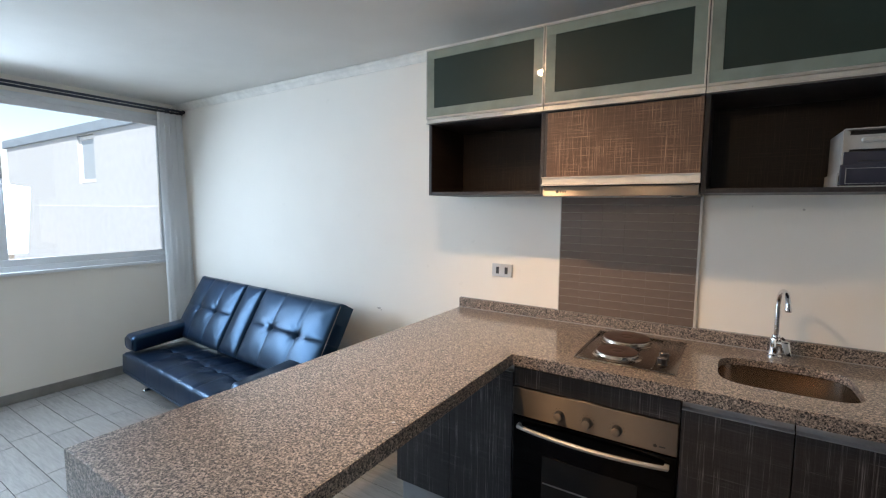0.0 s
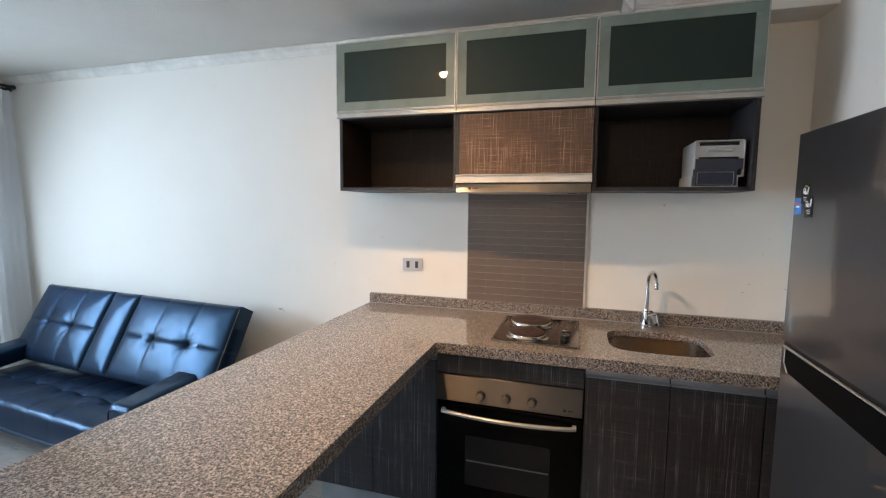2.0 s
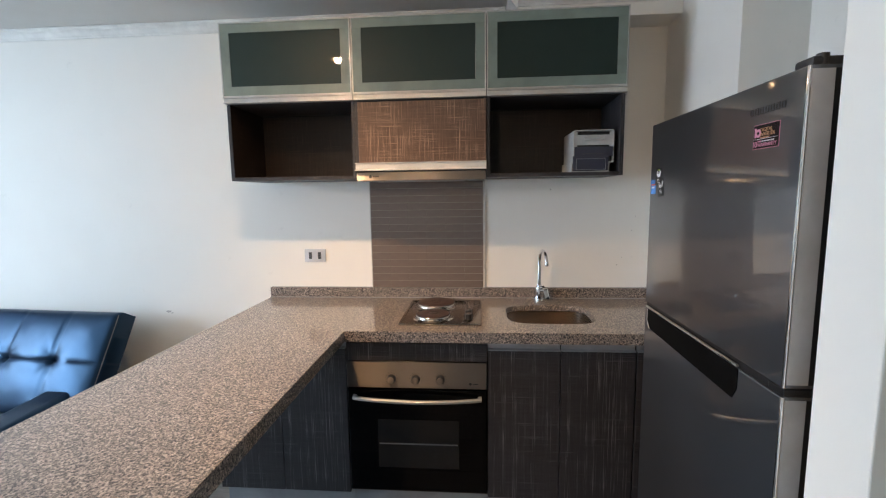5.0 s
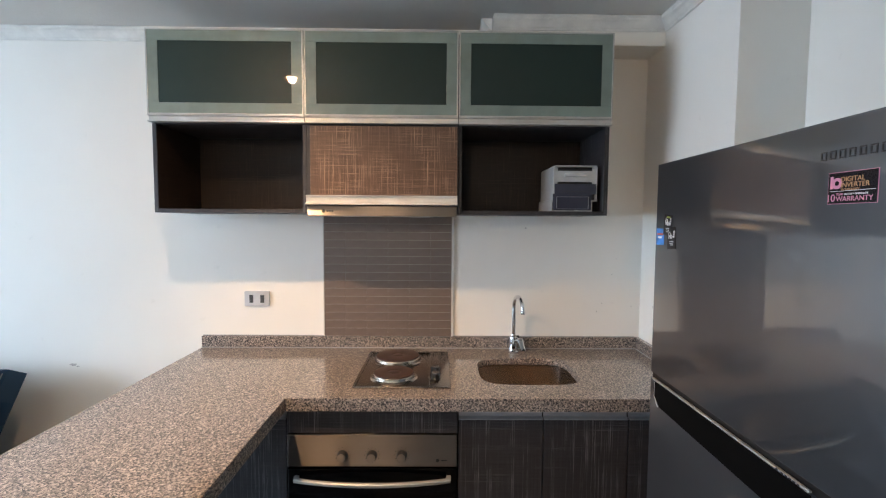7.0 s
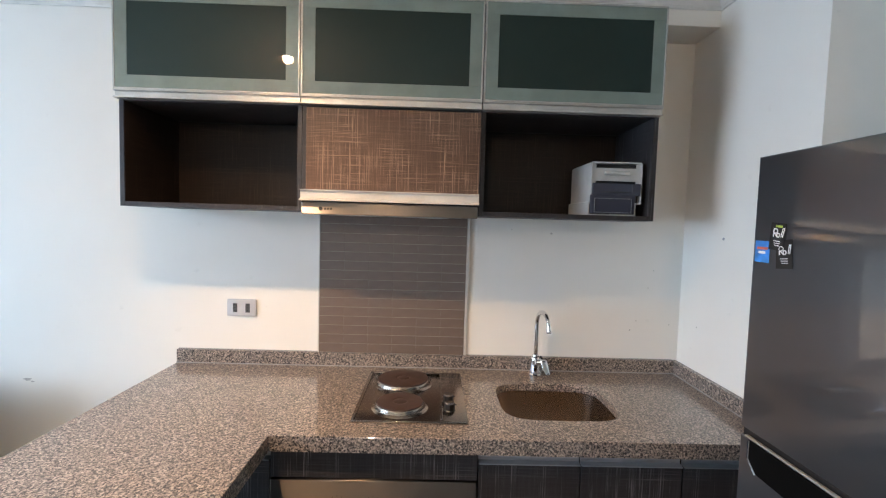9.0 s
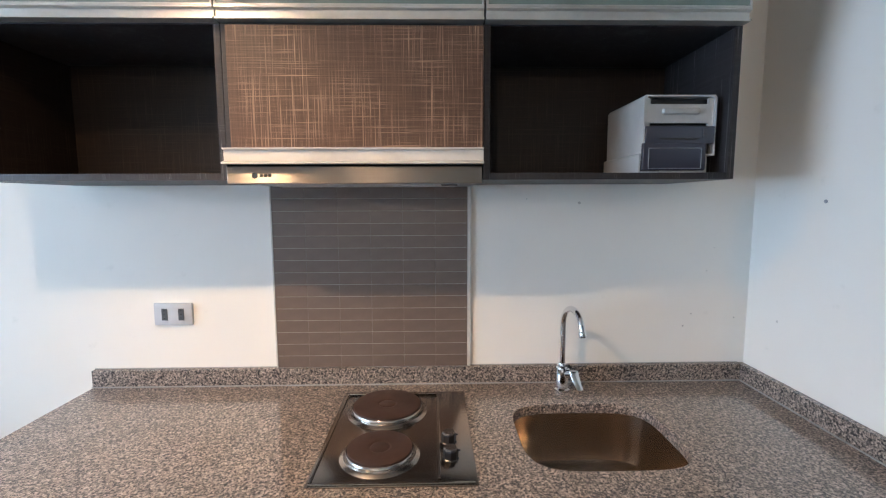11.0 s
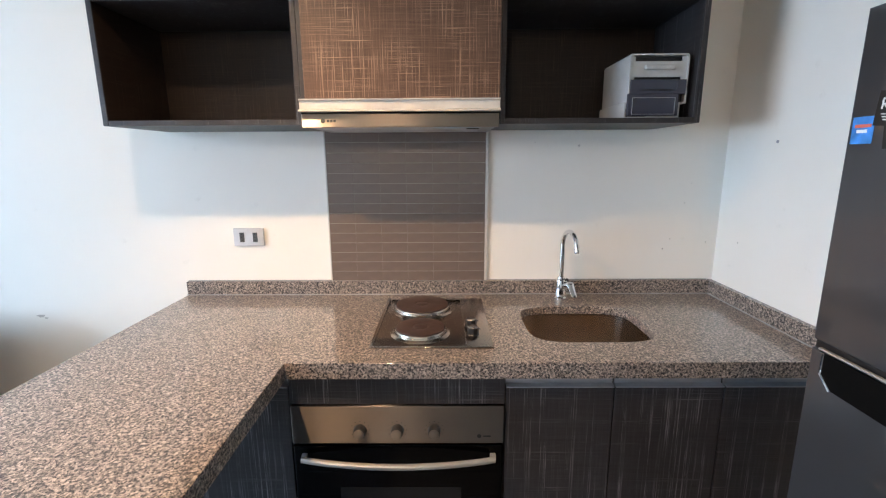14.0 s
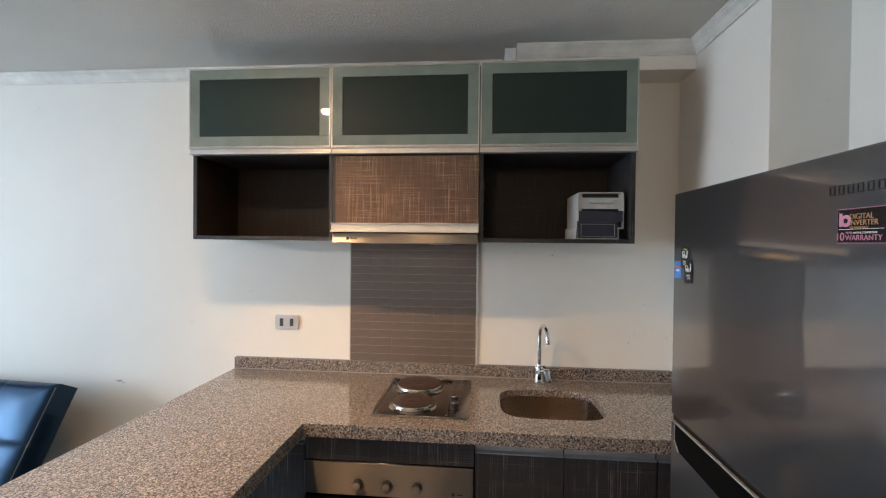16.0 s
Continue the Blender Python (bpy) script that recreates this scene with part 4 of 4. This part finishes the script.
front = [bm.verts.new((FX - 0.0006, y, z)) for y, z in ((ys[0], 1.0875), (ys[0], 1.050), (ys[1] - 0.01, 1.030), (ys[2], 1.020), (ys[3], 1.045), (ys[3], 1.0875))]
bm.faces.new(front)
ex = bmesh.ops.extrude_face_region(bm, geom=bm.faces[:])
bmesh.ops.translate(bm, verts=[v for v in ex["geom"] if isinstance(v, bmesh.types.BMVert)], vec=(-0.0016, 0, 0))
bmesh.ops.recalc_face_normals(bm, faces=bm.faces)
part("pocket_handle", bm, POCKET, lower)
bm = tube([(FX - 0.003, ys[0] + 0.001, 1.087), (FX - 0.003, ys[0] + 0.001, 1.050), (FX - 0.003, ys[1] - 0.010, 1.029)], 0.0022, 8)
part("pocket_lip", bm, CHROME, lower, smooth=True)
bm = box(FX - 0.007, FX - 0.0005, -1.514, FY1 - 0.022, 1.0925, 1.0965, 0.0012)
strip = part("handle_strip", bm, ALU, upper)
bm = rod((FX - 0.0072, -1.452, 1.0945), (FX - 0.0078, -1.452, 1.0945), 0.0024, seg=12)
for i in range(5):
    box(FX - 0.0078, FX - 0.0072, -1.466 - i * 0.008, -1.461 - i * 0.008, 1.093, 1.096, bm=bm)
part("strip_mark", bm, BLACK, strip)
bm = box(FX + 0.010, FX + 0.075, FY0 + 0.006, FY0 + 0.050, 1.6405, 1.656, 0.005)
rod((FX + 0.03, FY0 + 0.014, 1.640), (FX + 0.03, FY0 + 0.014, 1.660), 0.009, seg=16, bm=bm)
part("hinge_cover", bm, DARK_BODY, fridge, smooth=True)
part("top_plate", box(FX + 0.07, 1.730, FY0 + 0.01, FY1 - 0.008, 1.6325, 1.637, 0.002), BLACK, fridge)
part("middle_hinge", box(FX + 0.002, FX + 0.05, FY0 - 0.002, FY0 + 0.04, 1.0895, 1.1025, 0.002), BLACK, fridge)
for i in range(7):
    y = -1.495 - i * 0.0150
    own = frame_bars(0, 0.0095, 0, 0.0125, 0, 0.001, 0.0018, 0.0)
    own.transform(Matrix.Translation((FX - 0.0002, y, 1.583)) @ pose(0, 0, 0, 0, 0, -90) @ Matrix.Translation((0, -0.001, 0)))
    part("badge_mark", own, DARK_BODY, upper)

# energy label on the upper door
SY0, SY1, SZ0, SZ1 = -1.600, -1.510, 1.515, 1.569
label = part("sticker", box(FX - 0.0008, FX - 0.0002, SY0, SY1, SZ0, SZ1), STICKER_PINK, upper, "black, pink and gold warranty sticker")
part("sticker_face", box(FX - 0.0012, FX - 0.0008, SY0 + 0.001, SY1 - 0.001, SZ0 + 0.001, SZ1 - 0.001), STICKER_BLACK, label)
bm = box(FX - 0.0016, FX - 0.0012, SY1 - 0.011, SY1 - 0.005, SZ1 - 0.028, SZ1 - 0.007)
rod((FX - 0.0012, SY1 - 0.018, SZ1 - 0.019), (FX - 0.0016, SY1 - 0.018, SZ1 - 0.019), 0.0095, seg=24, bm=bm)
part("emblem", bm, STICKER_PINK, label)
part("emblem_hole", rod((FX - 0.0016, SY1 - 0.018, SZ1 - 0.019), (FX - 0.0019, SY1 - 0.018, SZ1 - 0.019), 0.004, seg=20), STICKER_BLACK, label)
part("divider", box(FX - 0.0014, FX - 0.0012, SY0 + 0.004, SY1 - 0.004, SZ0 + 0.0215, SZ0 + 0.0222), STICKER_WHITE, label)
side = (90, 0, -90)
for text, size, y, z, m in (("DIGITAL", 0.0115, -1.535, SZ1 - 0.0165, STICKER_GOLD), ("INVERTER", 0.0115, -1.535, SZ1 - 0.0262, STICKER_GOLD), ("TECHNOLOGY", 0.0050, -1.535, SZ1 - 0.0315, STICKER_GOLD),
                            ("10", 0.018, -1.508, SZ0 + 0.0045, STICKER_PINK), ("YEAR", 0.0055, -1.5275, SZ0 + 0.0145, STICKER_PINK), ("ON THE COMPRESSOR", 0.0042, -1.542, SZ0 + 0.0148, STICKER_WHITE), ("WARRANTY", 0.0118, -1.5275, SZ0 + 0.0048, STICKER_PINK)):
    words(text, size, m, label, (FX - 0.0016, y, z), side)
keep = Vector((FX, SY1, (SZ0 + SZ1) / 2)) - upper.location - fridge.location
for k in (1, 2):
    label.location[k] = keep[k] + (label.location[k] - keep[k]) * 0.82
label.scale = (1, 0.82, 0.82)

for y0, y1, z0, z1, m, tilt, label_text in ((-1.049, -1.012, 1.437, 1.478, MAGNET_BLUE, 0, "small blue printed fridge magnet"),
                                      (-1.085, -1.049, 1.462, 1.512, MAGNET_BLACK, 5, "small black printed fridge magnet with white lettering and a lime edge"),
                                      (-1.104, -1.066, 1.430, 1.482, MAGNET_BLACK, -5, "small black printed fridge magnet with white lettering")):
    off = 0.0006 if m is MAGNET_BLUE else 0.0016 if tilt > 0 else 0.0011
    cy, cz = (y0 + y1) / 2, (z0 + z1) / 2
    mag = thing("fridge_magnet", (FX - off, cy, cz), label_text, "magnet", "fridge magnets")
    mag.rotation_euler = (radians(tilt), 0, 0)
    sheet = part("sheet", box(FX - off - 0.0005, FX - off, y0, y1, z0, z1), m, mag)
    o = FX - off - 0.0009
    if m is MAGNET_BLUE:
        bm = box(o, o + 0.0003, y0 + 0.004, y1 - 0.005, cz + 0.004, cz + 0.009)
        part("print", bm, MAGNET_RED, mag)
        part("print", box(o, o + 0.0003, y0 + 0.010, y1 - 0.009, cz - 0.004, cz + 0.001), STICKER_WHITE, mag)
    else:
        bm = box(o, o + 0.0003, y1 - 0.010, y1 - 0.0075, cz - 0.001, cz + 0.015)
        loop = [(o, y1 - 0.013 + 0.005 * math.cos(k * math.tau / 12), cz + 0.010 + 0.004 * math.sin(k * math.tau / 12)) for k in range(13)]
        tube(loop, 0.0009, 5, bm)
        tube([(o, y1 - 0.011, cz + 0.006), (o, y1 - 0.019, cz - 0.001)], 0.001, 5, bm)
        loop = [(o, cy - 0.002 + 0.0035 * math.cos(k * math.tau / 12), cz + 0.003 + 0.0035 * math.sin(k * math.tau / 12)) for k in range(13)]
        tube(loop, 0.0011, 5, bm)
        for k in (0.009, 0.0055):
            tube([(o, y0 + k, cz), (o, y0 + k - 0.003, cz + 0.017)], 0.0008, 5, bm)
        for k in range(3):
            box(o, o + 0.0003, y0 + 0.010, y1 - 0.010 - 0.002 * k, cz - 0.009 - k * 0.004, cz - 0.0075 - k * 0.004, bm=bm)
        part("print", bm, STICKER_WHITE, mag)
        if tilt > 0:
            part("print", box(o, o + 0.0003, y0 + 0.008, y1 - 0.012, z1 - 0.008, z1 - 0.004), MAGNET_GREEN, mag)

# ---- sofa ----
sofa = thing("sofa", (-2.26, -0.45, 0), "black tufted leatherette click-clack sofa with low arms and metal legs", "sofa")


def cushion(x0, x1, a, b, thick, tufts, seams, nx=44, ny=30, puff=0.018):
    """A padded slab between the lines a and b (each a (y, z) pair); tufts: (u, v) of the buttons; seams: u of the sewn lines."""
    bm = bmesh.new()
    a, b = Vector((0, *a)), Vector((0, *b))
    along = b - a
    normal = Vector((1, 0, 0)).cross(along).normalized()
    if normal.y > 0 and abs(normal.y) > abs(normal.z) or normal.z < 0 and abs(normal.z) >= abs(normal.y):
        normal = -normal
    w, l = x1 - x0, along.length
    top = []
    for j in range(ny + 1):
        row = []
        for i in range(nx + 1):
            u, v = i / nx, j / ny
            edge = min(u * w, (1 - u) * w, v * l, (1 - v) * l)
            h = thick + puff * (1 - math.exp(-edge / 0.10)) + 0.014 * math.sin(math.pi * u) ** 0.7 * math.sin(math.pi * v) ** 0.7 - 0.016 * math.exp(-(edge / 0.010) ** 2)
            if tufts:
                cuts = (0, *seams, 1)
                for c0, c1 in zip(cuts, cuts[1:]):
                    if c0 <= u <= c1:
                        up = v / tufts[0][1] if v < tufts[0][1] else (1 - v) / (1 - tufts[0][1])
                        h += 0.0045 * math.sin(math.pi * (u - c0) / (c1 - c0)) ** 0.8 * max(0.0, math.sin(math.pi * (1 - up) if up > 0 else 0)) ** 0.6
            for tu, tv in tufts:
                d = math.hypot((u - tu) * w, (v - tv) * l)
                h -= 0.019 * math.exp(-(d / 0.016) ** 2) + 0.011 * math.exp(-(d / 0.06) ** 2)
                ang = math.atan2((v - tv) * l, (u - tu) * w)
                h += 0.002 * math.exp(-((d - 0.05) / 0.035) ** 2) * math.cos(7 * ang + 9 * tu)
            for s in seams:
                h -= 0.004 * math.exp(-((u - s) * w / 0.006) ** 2)
            for tv in {tv for _, tv in tufts}:
                h -= 0.004 * math.exp(-((v - tv) * l / 0.007) ** 2)
            h += 0.0012 * noise.noise(Vector((u * w * 11 + x0, v * l * 7, 1.7))) + 0.0006 * noise.noise(Vector((u * w * 30, v * l * 26, x0)))
            row.append(bm.verts.new(Vector((x0 + u * w, 0, 0)) + a + along * v + normal * h))
        top.append(row)
    for p, q in zip(top, top[1:]):
        for i in range(nx):
            bm.faces.new((p[i], p[i + 1], q[i + 1], q[i]))
    ring = top[0] + [r[-1] for r in top[1:]] + top[-1][-2::-1] + [r[0] for r in top[-2:0:-1]]
    flat = [bm.verts.new(v.co - normal * ((v.co - a).dot(normal))) for v in ring]
    n = len(ring)
    for k in range(n):
        bm.faces.new((ring[k], flat[k], flat[(k + 1) % n], ring[(k + 1) % n]))
    bm.faces.new(flat)
    bmesh.ops.recalc_face_normals(bm, faces=bm.faces)
    return bm


SX0, SX1 = -3.20, -1.35
b0, b1 = (-0.365, 0.345), (-0.105, 0.805)
seat = part("seat", cushion(SX0, SX1 - 0.01, (-0.815, 0.165), (-0.28, 0.15), 0.155, [(u, 0.45) for u in (0.17, 0.31, 0.45, 0.55, 0.69, 0.83)], (0.24, 0.38, 0.5, 0.62, 0.76), 100, 40), LEATHER, sofa, smooth=True)
for n, (x0, x1, tufts, seams) in enumerate(((SX0 + 0.02, -2.452, ((0.33, 0.5), (0.67, 0.5)), (0.33, 0.67)), (-2.448, -2.202, (), ()), (-2.198, SX1, ((0.33, 0.5), (0.67, 0.5)), (0.33, 0.67)))):
    part("backrest", cushion(x0, x1, b0, b1, 0.105, tufts, seams, 60 if tufts else 22, 42, 0.016), LEATHER, sofa, smooth=True)
part("base_frame", box(SX0 + 0.04, SX1 - 0.05, -0.76, -0.25, 0.125, 0.149, 0.008), LEATHER, sofa, smooth=True)
part("front_piping", tube([(SX0 + 0.02 + (SX1 - SX0 - 0.05) * k / 12, -0.818, 0.185) for k in range(13)], 0.004, 6), LEATHER, sofa, smooth=True)
for x0, x1 in ((SX0 + 0.015, SX0 + 0.185), (SX1 - 0.265, SX1 - 0.095)):
    own = box(x0, x1, -0.80, -0.33, 0.345, 0.470, 0.036, 6)
    for v in own.verts:
        v.co.z += (v.co.y + 0.8) * 0.10
        v.co.x += 0.003 * noise.noise(v.co * 9)
    part("armrest", own, LEATHER, sofa, smooth=True)
    pts = []
    for k in range(25):
        a = k * math.tau / 24
        c, q = math.cos(a), math.sin(a)
        pts.append(((x0 + x1) / 2 + 0.072 * math.copysign(abs(c) ** 0.7, c), -0.797, 0.41 + 0.045 * math.copysign(abs(q) ** 0.7, q)))
    part("piping", tube(pts, 0.0035, 6), LEATHER, sofa, smooth=True)
for x in (SX0 + 0.09, SX1 - 0.10):
    for y in (-0.69, -0.32):
        leg = part("leg", rod((x, y, 0.020), (x, y, 0.126), 0.015, seg=16), CHROME, sofa, smooth=True)
        part("foot_pad", lathe([(0, 0), (0.030, 0.0), (0.030, 0.008), (0.018, 0.019), (0, 0.020)], (x, y, 0.0003), 24), CHROME, leg, smooth=True)
n_dir = Vector((0, b1[0] - b0[0], b1[1] - b0[1])).normalized()
front = Vector((0, -n_dir.z, n_dir.y))
pts = [Vector((SX1 - 0.010, b0[0], b0[1])) + n_dir * (0.02 + 0.50 * k / 10) * 0.98 + front * 0.098 for k in range(11)]
part("side_piping", tube(pts, 0.0035, 6), STITCH, sofa, "pale worn piping", smooth=True)
sofa.rotation_euler = (0, 0, radians(-4.6))
sofa.location = (-2.23, -0.45, 0)

# ---- ceiling lamp ----
lamp = thing("ceiling_lamp", (LX, LY, CEIL), "small warm bulb on the ceiling under an added bronze cone that blocks its upward light", "ceiling lamp", "ceiling lamps")
part("rose", lathe([(0, 0), (0.045, 0), (0.045, -0.012), (0.020, -0.022), (0.018, -0.022)], (LX, LY, CEIL - 0.0003), 32), WHITE, lamp, smooth=True)
part("holder", rod((LX, LY, CEIL - 0.022), (LX, LY, LZ + 0.045), 0.019, bevel=0.003), WHITE, lamp, smooth=True)
# Unseen cone, added to keep the bulb's light off ceiling and upper doors.
part("shade", lathe([(0.019, 0.045), (0.022, 0.048), (0.053, -0.008), (0.0525, -0.010), (0.020, 0.043)], (LX, LY, LZ), 40), SHADE, lamp, smooth=True)
part("bulb", lathe([(0, -0.030), (0.011, -0.028), (0.020, -0.018), (0.025, 0), (0.022, 0.016), (0.015, 0.034), (0.013, 0.045)], (LX, LY, LZ), 24), BULB, lamp, smooth=True)
copy_thing(lamp, Matrix.Translation((-0.22, -4.62, CEIL)))


# ---- pieces: splashback tiles, floor tiles ----
def piece_mesh(name, x, y, z, material, edge):
    """A plate about its own centre, its face up (z) or towards -y, with its rim cut back."""
    me = bpy.data.meshes.new(name)
    a, b = (x / 2, y / 2), (x / 2 - edge, y / 2 - edge)
    v = [(s * a[0], t * a[1], 0) for s, t in ((-1, -1), (1, -1), (1, 1), (-1, 1))]
    v += [(p * 1, q * 1, z - edge) for p, q, _ in v]
    v += [(s * b[0], t * b[1], z) for s, t in ((-1, -1), (1, -1), (1, 1), (-1, 1))]
    f = [(8, 9, 10, 11)] + [(i, (i + 1) % 4, 4 + (i + 1) % 4, 4 + i) for i in range(4)] + [(4 + i, 4 + (i + 1) % 4, 8 + (i + 1) % 4, 8 + i) for i in range(4)]
    me.from_pydata(v, [], f)
    me.materials.append(material)
    return me


rng = random.Random(4)
tile_me = piece_mesh("tile", 0.1014, 0.0374, 0.0035, TILE, 0.0006)
o = origin(splash)
for r in range(15):
    for c in range(6):
        t = new("tile", tile_me)
        t.parent = splash
        t.location = Vector((-0.018 + 0.0508 + c * 0.1017, -0.0055 - rng.uniform(0, 0.0004), 0.936 + 0.0194 + r * 0.0387)) - o
        t.rotation_euler = (radians(90 + rng.uniform(-0.25, 0.25)), 0, radians(rng.uniform(-0.2, 0.2)))

PW, PD = 0.605, 0.152
plank_me = {}
row, y = 0, -0.548
rows = [(-0.548 - 0.152 * k, k) for k in range(-4, 29)]
for ytop, k in rows:
    y0, y1 = max(ytop - PD, BACK), min(ytop, 0.0)
    if y1 - y0 < 0.01:
        continue
    start = (0.170 if k % 2 == 0 else 0.079) - 7 * PW
    for i in range(13):
        x0, x1 = max(start + i * PW, WX), min(start + (i + 1) * PW, 2.8)
        if x1 - x0 < 0.02 or (x0 > 1.95 and y0 > -1.7) or (x0 > 1.2 and y0 > -0.5):
            continue
        key = (round(x1 - x0, 3), round(y1 - y0, 3))
        if key not in plank_me:
            plank_me[key] = piece_mesh("floor_tile", key[0] - 0.0040, key[1] - 0.0034, 0.0028, FLOOR_TILE, 0.0007)
        t = new("floor_tile", plank_me[key])
        t.parent = floor
        t.location = ((x0 + x1) / 2, (y0 + y1) / 2, -0.0028 + rng.uniform(0, 0.0002))
